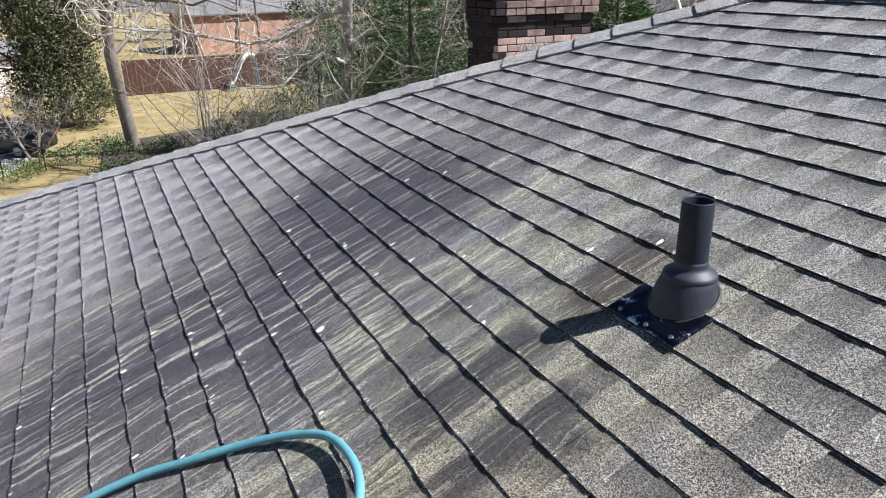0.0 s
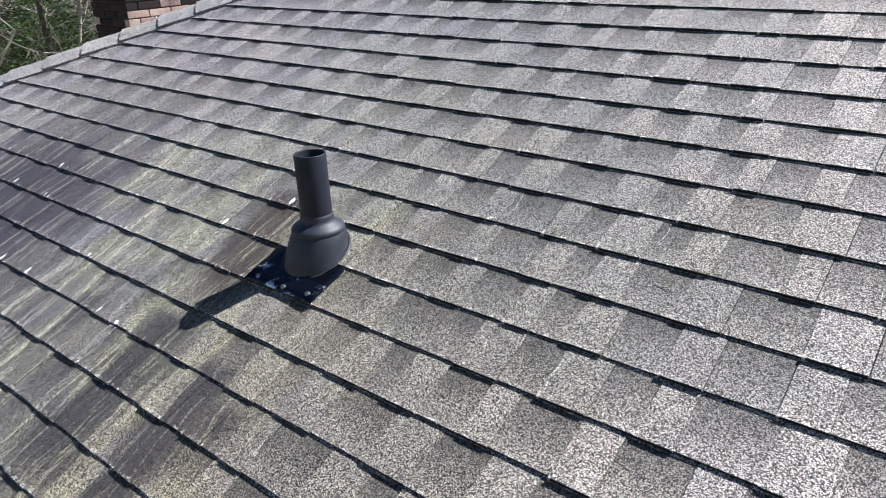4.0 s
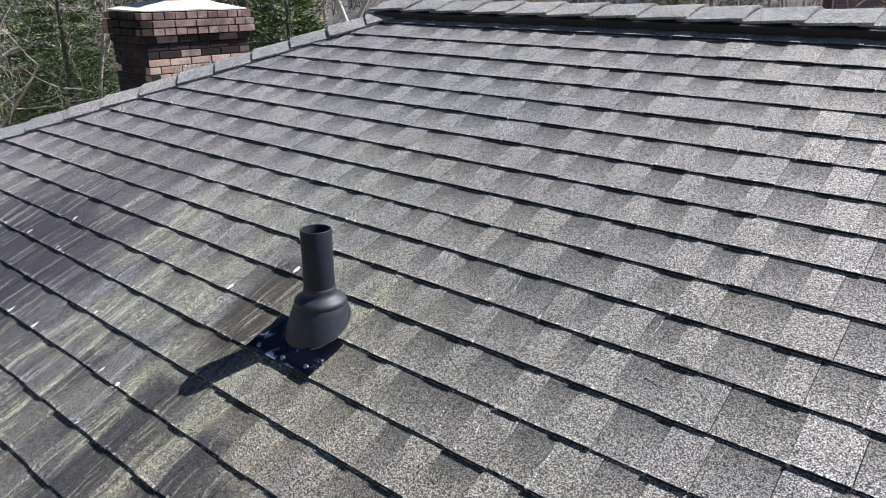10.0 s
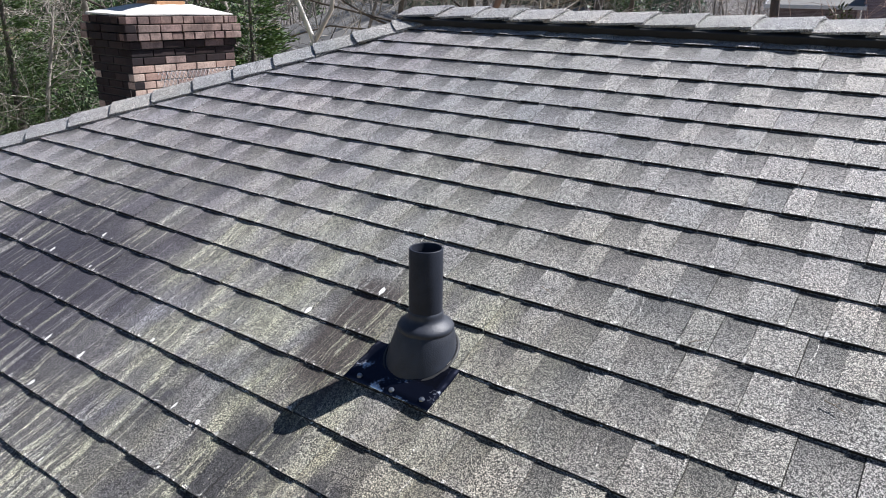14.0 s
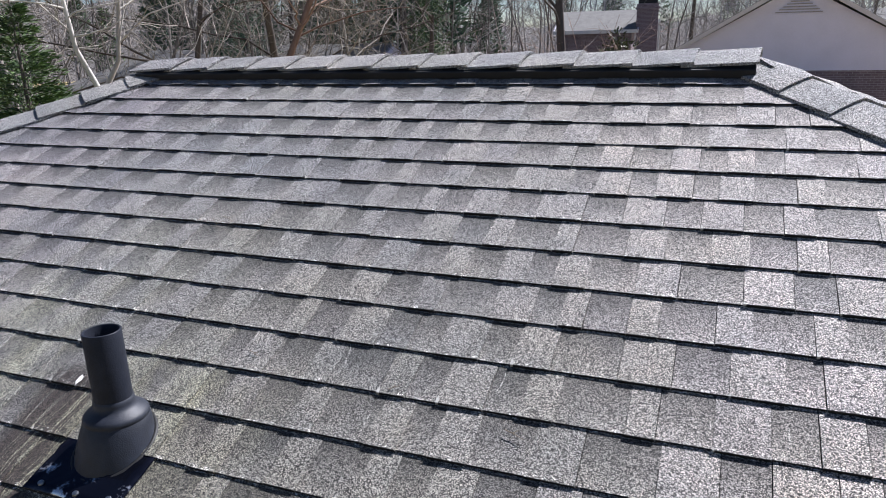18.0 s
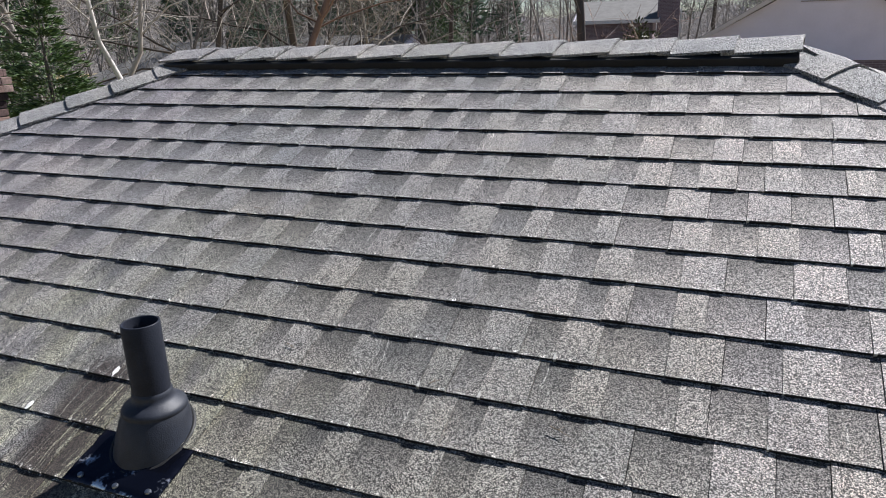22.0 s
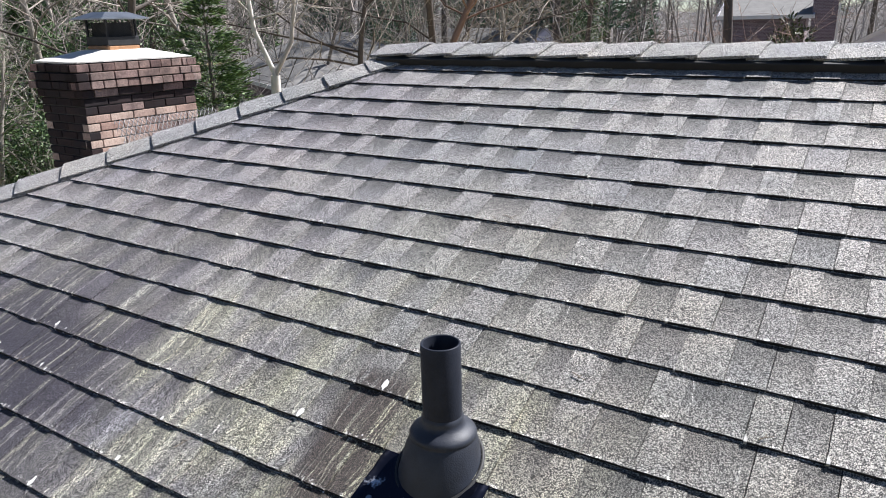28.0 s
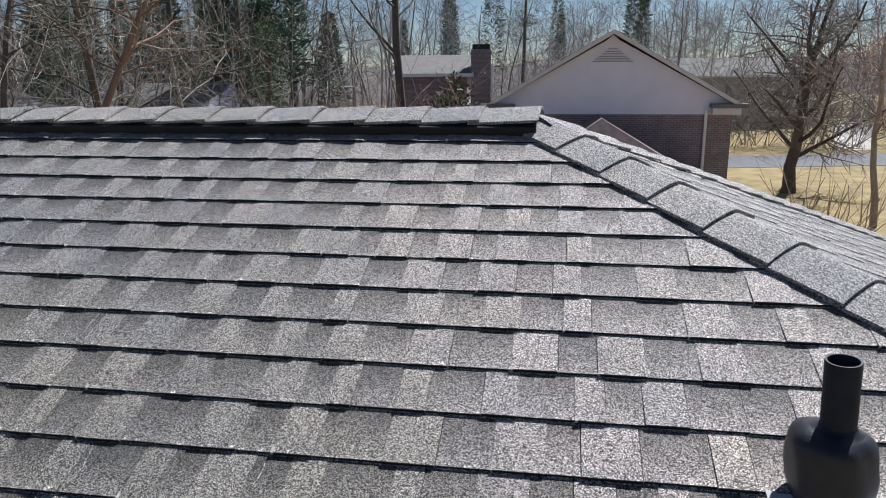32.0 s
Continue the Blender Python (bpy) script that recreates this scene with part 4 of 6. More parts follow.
patch("driveway", [(-58, -24), (-29, -24), (-29, -7.0), (-33, -6.4), (-36.5, -5.0), (-40, -4.4), (-47.5, -4.0), (-50, -7.5), (-58, -9)], CONCRETE, "pale concrete driveway", "driveway", 0.03)
patch("road", [(-40, 51.5), (40, 51.5), (40, 58.5), (-40, 58.5)], ASPHALT, "grey asphalt street in winter shade", "road", 0.025)
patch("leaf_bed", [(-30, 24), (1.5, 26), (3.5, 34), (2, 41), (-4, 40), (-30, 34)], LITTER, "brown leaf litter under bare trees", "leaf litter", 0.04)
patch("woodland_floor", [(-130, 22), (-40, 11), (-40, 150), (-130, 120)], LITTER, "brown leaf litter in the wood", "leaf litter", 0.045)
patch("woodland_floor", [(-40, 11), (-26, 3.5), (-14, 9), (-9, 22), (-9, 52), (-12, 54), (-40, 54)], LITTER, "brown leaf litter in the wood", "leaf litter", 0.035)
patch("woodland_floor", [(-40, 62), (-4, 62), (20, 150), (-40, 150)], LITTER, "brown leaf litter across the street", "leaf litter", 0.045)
patch("far_drive", [(23, 61), (26, 61), (38, 90), (33, 90)], CONCRETE, "pale concrete drive across the street", "driveway", 0.03)


# ---- trees ----
def wander(p, d, length, n, bend, lift, r):
    pts = [p.copy()]
    d = d.normalized()
    for _ in range(n):
        d = (d + Vector((r.gauss(0, bend), r.gauss(0, bend), r.gauss(0, bend) + lift))).normalized()
        p = p + d * (length / n)
        pts.append(p.copy())
    return pts


def grow(st, p, d, length, rad, level, r, spec, fine=None):
    """One limb and all that it carries."""
    kids, spread, bend, lift, ratio, least = spec
    n = 6 if level == 0 else 5 if level == 1 else 3
    pts = wander(p, d, length, n, bend * (0.5 if level == 0 else 1.0), lift * (0.3 if level == 0 else 1.0), r)
    end = rad * (0.35 if level < 3 else 0.5)
    rr = [max(least, rad + (end - rad) * i / n) for i in range(n + 1)]
    (fine if fine is not None and level >= 2 else st).tube(pts, rr, 9 if level == 0 else 6 if level == 1 else 3)
    if level + 1 >= len(kids):
        return
    for k in range(kids[level]):
        t = r.uniform(0.32 if level == 0 else 0.15, 1.0)
        i = min(int(t * n), n - 1)
        q = pts[i].lerp(pts[i + 1], t * n - i)
        dd = (pts[i + 1] - pts[i]).normalized()
        side = dd.cross(Vector((r.gauss(0, 1), r.gauss(0, 1), r.gauss(0, 1)))).normalized()
        nd = (dd * (1 - spread * r.uniform(0.6, 1.1)) + side * spread * 1.2).normalized()
        grow(st, q, nd, length * ratio * r.uniform(0.6, 1.2) * (1.15 - 0.45 * t), rr[i] * (r.uniform(0.26, 0.46) if level == 0 else r.uniform(0.42, 0.66)), level + 1, r, spec, fine)


def bare_tree(x, y, height, rad, seed, bark, twigs, label, kids=(11, 7, 6, 5), lean=(0, 0), spread=0.62, ratio=0.46, bend=0.16, lift=0.05, least=0.006, name="bare_tree", stems=1, group=""):
    r = random.Random(seed)
    top = new(name)
    top.location = (x, y, gz(x, y) - 0.15)
    st, fine = Sticks(), Sticks()
    for s in range(stems):
        a = 2 * math.pi * s / stems + r.random()
        off = Vector((math.cos(a), math.sin(a), 0)) * (0.0 if stems == 1 else rad * 1.4)
        d = Vector((lean[0], lean[1], 1)) + (Vector((math.cos(a), math.sin(a), 0)) * 0.35 if stems > 1 else Vector())
        grow(st, off, d, height * r.uniform(0.85, 1.0), rad, 0, r, (kids, spread, bend, lift, ratio, least), fine)
    st.done("trunk", bark, top)
    tagged(fine.done("crown", twigs, top, "", False), kind="stuff")
    return tagged(top, label, "tree", group)


class Leaves:
    """Collects small leaf blades into one mesh."""

    def __init__(self, seed):
        self.v, self.f, self.r = [], [], random.Random(seed)

    def blade(self, p, d, length, width):
        d = d.normalized()
        s = d.cross(Vector((self.r.gauss(0, 1), self.r.gauss(0, 1), self.r.gauss(0, 1)))).normalized() * width
        b = len(self.v)
        self.v += [p, p + d * length * 0.5 + s, p + d * length, p + d * length * 0.5 - s]
        self.f.append((b, b + 1, b + 2, b + 3))

    def clump(self, p, size, count, length, width, up=0.2):
        r = self.r
        for _ in range(count):
            o = Vector((r.gauss(0, 1), r.gauss(0, 1), r.gauss(0, 0.8)))
            o = o.normalized() * size * r.random() ** 0.4
            self.blade(p + o, o * 0.8 + Vector((r.gauss(0, 0.4), r.gauss(0, 0.4), up + r.gauss(0, 0.4))) * size, length * r.uniform(0.6, 1.3), width * r.uniform(0.7, 1.2))

    def done(self, name, material, parent):
        return mesh_object(name, self.v, self.f, material, parent)


def broad_evergreen(x, y, height, radius, seed, leaf, label, clumps=260, blades=26, size=0.5, length=0.22, width=0.05, low=0.18, trunk=0.22, name="evergreen_tree"):
    r = random.Random(seed)
    top = new(name)
    top.location = (x, y, gz(x, y) - 0.1)
    st = Sticks()
    grow(st, Vector(), Vector((0.03, 0.02, 1)), height * 0.9, trunk, 0, r, ((10, 5, 3), 0.7, 0.14, 0.04, 0.42, 0.012))
    st.done("trunk", BARK_DARK, top)
    lv = Leaves(seed + 1)
    for _ in range(clumps):
        t = r.uniform(low, 1.0)
        wide = radius * math.sin(math.pi * min(1, 0.12 + 0.88 * t)) ** 0.6 * (0.75 + 0.35 * math.sin(5 * t + seed))
        a = r.uniform(0, 2 * math.pi)
        rr = wide * r.random() ** 0.35
        lv.clump(Vector((rr * math.cos(a), rr * math.sin(a), height * t)), size * r.uniform(0.6, 1.3), blades, length, width)
    lv.done("crown", leaf, top)
    return tagged(top, label, "tree")


def conifer(x, y, height, radius, seed, leaf, label, tiers=34, sprays=15, low=0.06, trunk=0.12, power=0.8):
    """A dense conical evergreen with feathery, rising sprays."""
    r = random.Random(seed)
    top = new("conifer")
    top.location = (x, y, gz(x, y) - 0.1)
    Sticks().tube([Vector((0, 0, 0)), Vector((0.03, 0, height * 0.5)), Vector((0, 0.02, height))], [trunk, trunk * 0.6, 0.01], 8).done("trunk", BARK_DARK, top)
    lv = Leaves(seed + 2)
    for i in range(tiers):
        t = low + (1 - low) * (i + r.uniform(-0.3, 0.3)) / tiers
        wide = radius * max(1 - t, 0.0) ** power + 0.05
        for k in range(max(5, int(sprays * (1 - t) + 4))):
            a = r.uniform(0, 2 * math.pi)
            ln = wide * r.uniform(0.55, 1.2)
            out = Vector((math.cos(a), math.sin(a), 0.0))
            side = Vector((-out.y, out.x, 0.0))
            rise = r.uniform(0.05, 0.45)
            for s in range(9):
                u = 0.2 + 0.8 * s / 8
                q = Vector((0, 0, height * t)) + out * ln * u + Vector((0, 0, ln * (rise * u - 0.25 * u * u)))
                half = 0.22 * ln * (1.05 - u) + 0.05
                for _ in range(7):
                    w = r.gauss(0, 1)
                    lv.blade(q + side * w * half + Vector((0, 0, r.gauss(0, 0.04))), out * 0.8 + side * w * 0.5 + Vector((0, 0, r.uniform(-0.15, 0.5))), r.uniform(0.10, 0.22), r.uniform(0.010, 0.020))
    lv.done("crown", leaf, top)
    return tagged(top, label, "tree")


def pine(x, y, height, rad, seed, label, first=0.45, lean=(0, 0), group="tall pines"):
    """A tall pine: bare trunk, whorled limbs and needle tufts."""
    r = random.Random(seed)
    top = new("pine_tree")
    top.location = (x, y, gz(x, y) - 0.1)
    st, lv = Sticks(), Leaves(seed)
    trunk = wander(Vector(), Vector((lean[0], lean[1], 1)), height, 8, 0.015, 0.0, r)
    st.tube(trunk, [rad * (1 - 0.85 * i / 8) for i in range(9)], 9)
    for k in range(34):
        t = first + (1 - first) * r.random() ** 0.9
        i = min(int(t * 8), 7)
        p = trunk[i].lerp(trunk[i + 1], t * 8 - i)
        a = r.uniform(0, 2 * math.pi)
        ln = height * 0.17 * (1.15 - t) ** 0.6 * r.uniform(0.5, 1.2)
        limb = wander(p, Vector((math.cos(a), math.sin(a), r.uniform(-0.1, 0.5))), ln, 4, 0.13, 0.05, r)
        st.tube(limb, [0.045, 0.035, 0.026, 0.018, 0.010], 4)
        for q in limb[2:]:
            for _ in range(3):
                lv.clump(q + Vector((r.gauss(0, 0.35), r.gauss(0, 0.35), r.gauss(0.1, 0.3))), 0.45, 11, 0.42, 0.022, 0.3)
    st.done("trunk", BARK_DARK, top)
    lv.done("crown", LEAF_PINE, top)
    return tagged(top, label, "tree", group)


def shrub(x, y, height, radius, seed, twigs, label, stems=34, kids=(5, 4, 3), name="bare_shrub", thick=0.022, least=0.004):
    """A thicket of bare stems from one foot."""
    r = random.Random(seed)
    st = Sticks()
    for s in range(stems):
        a = r.uniform(0, 2 * math.pi)
        q = radius * 0.35 * r.random()
        p = Vector((q * math.cos(a), q * math.sin(a), 0))
        a += r.uniform(-0.8, 0.8)
        o = r.uniform(0.15, 0.95) * radius / height
        grow(st, p, Vector((math.cos(a) * o, math.sin(a) * o, 1)), height * r.uniform(0.6, 1.05), thick, 1, r, ((0,) + kids, 0.6, 0.16, 0.01, 0.5, least))
    ob = st.done(name, twigs, None, "", False)
    ob.location = (x, y, gz(x, y) - 0.05)
    return tagged(ob, label, "shrub")


def hedge(name, corners, height, seed, leaf, label, density=34):
    r = random.Random(seed)
    lv = Leaves(seed)
    n = len(corners)
    x0, y0 = corners[0]
    top = new(name)
    top.location = (x0, y0, gz(x0, y0))
    st = Sticks()
    for i in range(n - 1):
        a, b = Vector((*corners[i], 0)), Vector((*corners[i + 1], 0))
        m = max(2, int((b - a).length / 0.28))
        for k in range(m):
            p = a.lerp(b, (k + r.random()) / m)
            for s in range(4):
                q = p + Vector((r.gauss(0, 0.35), r.gauss(0, 0.35), 0))
                z = gz(q.x, q.y) - top.location.z
                lv.clump(Vector((q.x - x0, q.y - y0, z + height * r.uniform(0.3, 0.9))), 0.3, density // 2, 0.13, 0.035)
            st.tube([Vector((p.x - x0, p.y - y0, gz(p.x, p.y) - top.location.z)), Vector((p.x - x0, p.y - y0, gz(p.x, p.y) - top.location.z + height * 0.7))], [0.02, 0.01], 4)
    tagged(st.done("stems", BARK_DARK, top), kind="stuff")
    lv.done("foliage", leaf, top)
    return tagged(top, label, "hedge")


def polar(az, dist):
    a = radians(az)
    return 0.85 + dist * math.sin(a), -1.7 + dist * math.cos(a)


# around the drive
bare_tree(-37.1, -0.3, 17.0, 0.34, 101, BARK_BROWN, TWIGS_TAN, "grey-brown bare tree beside the drive hedge", kids=(10, 9, 8, 5), lean=(0.02, -0.05))
bare_tree(-35.4, -4.5, 3.6, 0.06, 102, BARK_GREY, TWIGS_TAN, "small many-stemmed bare tree by the drive", kids=(7, 6, 5, 3), stems=5, least=0.007, spread=0.55)
broad_evergreen(*polar(-92.0, 47), 9.5, 4.6, 103, LEAF_MAGNOLIA, "dark broadleaf evergreen tree over the lawn", 760, 48, 0.7, 0.18, 0.052, 0.08, 0.4)
# the pale tree and the thicket before the brown fence
def pale_tree():
    """The pale-barked tree with long, level limbs."""
    r = random.Random(105)
    top = new("bare_tree")
    base = Vector((-27.62, 7.75, gz(-27.62, 7.75) - 0.15))
    top.location = base
    spec = ((9, 7, 7, 5), 0.72, 0.18, 0.0, 0.5, 0.005)
    st, fine = Sticks(), Sticks()
    trunk = [Vector((-27.62, 7.75, base.z)), Vector((-27.58, 7.65, 0.0)), Vector((-27.5, 7.9, 3.9)), Vector((-27.6, 8.3, 7.3)), Vector((-27.5, 8.5, 11.0)), Vector((-27.3, 8.4, 14.0))]
    st.tube([p - base for p in trunk], [0.30, 0.25, 0.20, 0.17, 0.10, 0.03], 12)
    limbs = (
        ((-27.6, 8.2, 6.35), (-27.3, 9.15, 6.84), (-26.9, 10.15, 7.02), (-26.3, 11.5, 7.44), (-25.9, 13.0, 8.1)),
        ((-27.6, 8.0, 4.5), (-27.38, 8.94, 4.79), (-27.05, 9.77, 4.69), (-26.78, 10.42, 4.35), (-26.5, 11.0, 3.9)),
        ((-27.5, 7.8, 3.7), (-27.9, 6.7, 3.36), (-28.2, 5.3, 2.64), (-28.5, 4.05, 2.5), (-28.9, 1.8, 2.97), (-29.0, 0.2, 3.14), (-29.1, -1.5, 3.4)),
        ((-27.5, 8.0, 5.2), (-28.3, 7.0, 6.4), (-28.8, 5.6, 7.0), (-29.2, 4.0, 7.9)),
        ((-27.5, 7.7, 2.2), (-27.0, 8.6, 2.9), (-26.4, 9.4, 3.1), (-25.9, 10.3, 2.7)),
        ((-27.5, 7.7, 1.6), (-27.0, 6.6, 2.1), (-26.6, 5.5, 1.7), (-26.4, 4.6, 0.9)))
    for limb in limbs:
        pts = [Vector(p) - base for p in limb]
        n = len(pts) - 1
        st.tube(pts, [0.115 - 0.09 * k / n for k in range(n + 1)], 8)
        for k in range(n * 11):
            t = r.uniform(0.1, 1.0) * n
            q = min(int(t), n - 1)
            p = pts[q].lerp(pts[q + 1], t - q)
            d = (pts[q + 1] - pts[q]).normalized() * 0.5 + Vector((r.gauss(0, 0.6), r.gauss(0, 0.6), r.gauss(0.1, 0.6)))
            grow(st, p, d, r.uniform(1.0, 2.8), 0.022, 1, r, ((0, 6, 5), 0.72, 0.26, 0.0, 0.5, 0.008), fine)
    for k in range(10):
        p = trunk[2].lerp(trunk[4], r.random()) - base
        grow(st, p, Vector((r.gauss(0, 1), r.gauss(0, 1), 0.5)), r.uniform(3, 5), 0.07, 1, r, ((0, 7, 6, 4), 0.7, 0.18, 0.0, 0.5, 0.005), fine)
    st.done("trunk", BARK_PALE, top)
    tagged(fine.done("crown", TWIGS_PALE, top, "", False), kind="stuff")
    return tagged(top, "pale-barked bare tree with long level limbs", "tree")


pale_tree()
bare_tree(*polar(-75.8, 27), 7.0, 0.09, 106, BARK_PALE, TWIGS_TAN, "slender leaning bare tree in the thicket", kids=(9, 6, 4, 3), lean=(0.1, 0.25), spread=0.75, ratio=0.55, lift=0.0)
bare_tree(*polar(-66.0, 26), 8.0, 0.11, 107, BARK_GREY, TWIGS_TAN, "slender bare tree in the thicket", kids=(11, 7, 6, 4), spread=0.75, ratio=0.55, lift=0.0)
# dark patch laid in place of tree shade and ground cover on the lawn
patch("leaf_bed", [polar(-90.5, 34.5), polar(-90.0, 40.5), polar(-85.0, 42.0), polar(-78.0, 45.0), polar(-72.0, 44.0), polar(-72.0, 29.0), polar(-84.0, 30.0)], LITTER, "dark bed put in for tree shade and ground cover", "leaf litter", 0.05)
for i, (az, dd, h) in enumerate(((-76.5, 29, 3.6), (-71.5, 30, 4.2), (-68.5, 22, 4.6), (-62.0, 23, 5.4), (-59.0, 25, 5.8))):
    shrub(*polar(az, dd), h, 2.9, 120 + i, TWIGS_TAN, "pale tangled thicket of bare stems", 13, thick=0.018)
broad_evergreen(*polar(-69.0, 44), 8.5, 3.0, 131, LEAF_DARK, "dark evergreen behind the bare thicket", 280, 46, 0.75, 0.16, 0.042, 0.1)
for i, (az, dd, h) in enumerate(((-73.9, 34.0, 10.0), (-66.5, 36.0, 5.6), (-61.5, 26.0, 5.0))):
    broad_evergreen(*polar(az, dd), h, 1.6 + 0.12 * h, 391 + i, LEAF_DARK, "dark evergreen under the bare thicket", 260, 44, 0.5, 0.14, 0.035, 0.03, 0.08)
broad_evergreen(*polar(-79.6, 37), 1.7, 2.4, 137, LEAF_MAGNOLIA, "low dark bush on the lawn edge", 120, 44, 0.4, 0.12, 0.03, 0.1, 0.05)
broad_evergreen(*polar(-61.0, 34), 8.0, 3.2, 133, LEAF_DARK, "dark evergreen in the wood edge", 240, 46, 0.7, 0.16, 0.04, 0.1)
conifer(*polar(-66.6, 27.0), 9.5, 4.0, 132, LEAF_CEDAR, "green cedar beyond the chimney", 32, 36, power=0.85, trunk=0.2)
conifer(*polar(-51.0, 17.6), 8.6, 2.9, 134, LEAF_CEDAR, "dense green conical conifer beside the chimney", 34, 34, power=0.85)
conifer(*polar(-53.0, 24), 7.6, 1.2, 135, LEAF_CEDAR, "slim green conifer in the wood edge", 26, 12)
# the wood behind the ridge
def forked_tree():
    """A white-barked tree whose two stems part above the ridge."""
    r = random.Random(141)
    top = new("bare_tree")
    base = Vector((-13.38, 11.9, gz(-13.38, 11.9) - 0.15))
    top.location = base
    st, fine = Sticks(), Sticks()
    fork = Vector((-13.35, 11.87, 3.9))
    st.tube([p - base for p in (base, Vector((-13.5, 11.9, 1.0)), fork)], [0.20, 0.15, 0.12], 10)
    for way in ((Vector((-13.62, 11.55, 5.0)), Vector((-13.74, 11.46, 6.6)), Vector((-14.1, 11.3, 8.8)), Vector((-14.0, 11.2, 11.5))), (Vector((-13.02, 12.2, 4.7)), Vector((-12.9, 12.34, 6.0)), Vector((-12.6, 12.7, 8.2)), Vector((-12.2, 12.9, 11.0)))):
        pts = [p - base for p in (fork,) + way]
        st.tube(pts, [0.070, 0.058, 0.046, 0.030, 0.010], 9)
        for k in range(15):
            i = r.randrange(1, 4)
            grow(st, pts[i].lerp(pts[i + 1], r.random()), Vector((r.gauss(0, 0.8), r.gauss(0, 0.8), 0.7)), r.uniform(1.2, 2.6), 0.022, 1, r, ((0, 6, 5), 0.65, 0.2, 0.02, 0.5, 0.005), fine)
    st.done("trunk", BARK_WHITE, top)
    tagged(fine.done("crown", TWIGS_PALE, top, "", False), kind="stuff")
    return tagged(top, "white-barked bare tree parting into two stems", "tree")


forked_tree()
def leaning_tree():
    """A reddish tree that leans out over the garden behind the ridge."""
    r = random.Random(142)
    top = new("bare_tree")
    base = Vector((-10.4, 12.0, gz(-10.4, 12.0) - 0.15))
    top.location = base
    st, fine = Sticks(), Sticks()
    pts = [p - base for p in (base, Vector((-9.6, 12.3, 1.5)), Vector((-8.65, 12.7, 4.4)), Vector((-7.75, 13.2, 6.6)), Vector((-6.9, 13.7, 9.5)), Vector((-6.6, 14.0, 12.0)))]
    st.tube(pts, [0.14, 0.11, 0.078, 0.064, 0.04, 0.012], 10)
    for k in range(26):
        i = r.randrange(2, 5)
        grow(st, pts[i].lerp(pts[i + 1], r.random()), Vector((r.gauss(0, 1), r.gauss(0, 1), 0.5)), r.uniform(1.4, 3.2), 0.026, 1, r, ((0, 6, 5, 3), 0.68, 0.2, 0.0, 0.5, 0.005), fine)
    st.done("trunk", BARK_RED, top)
    tagged(fine.done("crown", TWIGS_BROWN, top, "", False), kind="stuff")
    return tagged(top, "leaning reddish-barked bare tree", "tree")


leaning_tree()
bare_tree(*polar(-35.0, 27), 14.0, 0.19, 143, BARK_DARK, TWIGS_BROWN, "dark bare tree behind the ridge", kids=(11, 7, 6, 4))
bare_tree(*polar(-40.0, 24), 12.0, 0.14, 144, BARK_DARK, TWIGS_TAN, "bare tree with drooping limbs behind the ridge", kids=(12, 7, 6, 4), spread=0.8, ratio=0.55, lift=-0.02)
bare_tree(*polar(-56.5, 26), 14.0, 0.20, 145, BARK_DARK, TWIGS_BROWN, "dark forked bare tree in the wood", kids=(11, 7, 6, 4), spread=0.75, ratio=0.52)
bare_tree(*polar(-51.5, 33), 14.0, 0.20, 146, BARK_GREY, TWIGS_BROWN, "bare tree in the wood", kids=(11, 7, 6, 3), least=0.009)
bare_tree(*polar(-61.5, 30), 14.0, 0.18, 147, BARK_GREY, TWIGS_BROWN, "bare tree in the wood", kids=(11, 7, 6, 3), least=0.009)
bare_tree(*polar(-27.0, 26), 9.0, 0.12, 148, BARK_GREY, TWIGS_TAN, "thin bare tree with arching limbs", kids=(11, 7, 6, 4), spread=0.8, ratio=0.55)
bare_tree(*polar(-11.9, 36), 20.0, 0.27, 149, BARK_DARK, TWIGS_BROWN, "tall dark-trunked bare tree", kids=(9, 5, 5, 4), least=0.01)
for i, (az, dd, h) in enumerate(((-29, 27, 5.4), (-25, 28, 5.8), (-21, 31, 6.2))):
    shrub(*polar(az, dd), h, 2.8, 151 + i, TWIGS_BROWN, "tangled brown thicket behind the ridge", 20)
for i, (az, dd, h) in enumerate(((-17.0, 32, 6.6), (-14.0, 35, 6.8), (-9.5, 38, 6.6))):
    shrub(*polar(az, dd), h, 2.6, 161 + i, TWIGS_RUST, "rust-brown bare shrub beside the far house", 34, least=0.008)
broad_evergreen(*polar(-22.3, 33), 9.5, 2.2, 171, LEAF_CEDAR, "loose green evergreen behind the ridge", 330, 34, 0.42, 0.13, 0.016, 0.1)
broad_evergreen(*polar(-8.2, 40), 7.0, 1.8, 172, LEAF_OLIVE, "green shrub beside the far brick chimney", 130, 20, 0.5, 0.24, 0.05, 0.1)
for i, (az, dd, h, rr) in enumerate(((-24.3, 46, 24, 0.30), (-20.4, 52, 26, 0.33), (-33.0, 48, 24, 0.28), (-29.0, 56, 26, 0.32), (-3.0, 82, 22, 0.30), (-38.0, 60, 25, 0.3), (-22.5, 62, 26, 0.34))):
    pine(*polar(az, dd), h, rr, 181 + i, "tall dark pine with a high crown", 0.25 if i % 2 else 0.36)
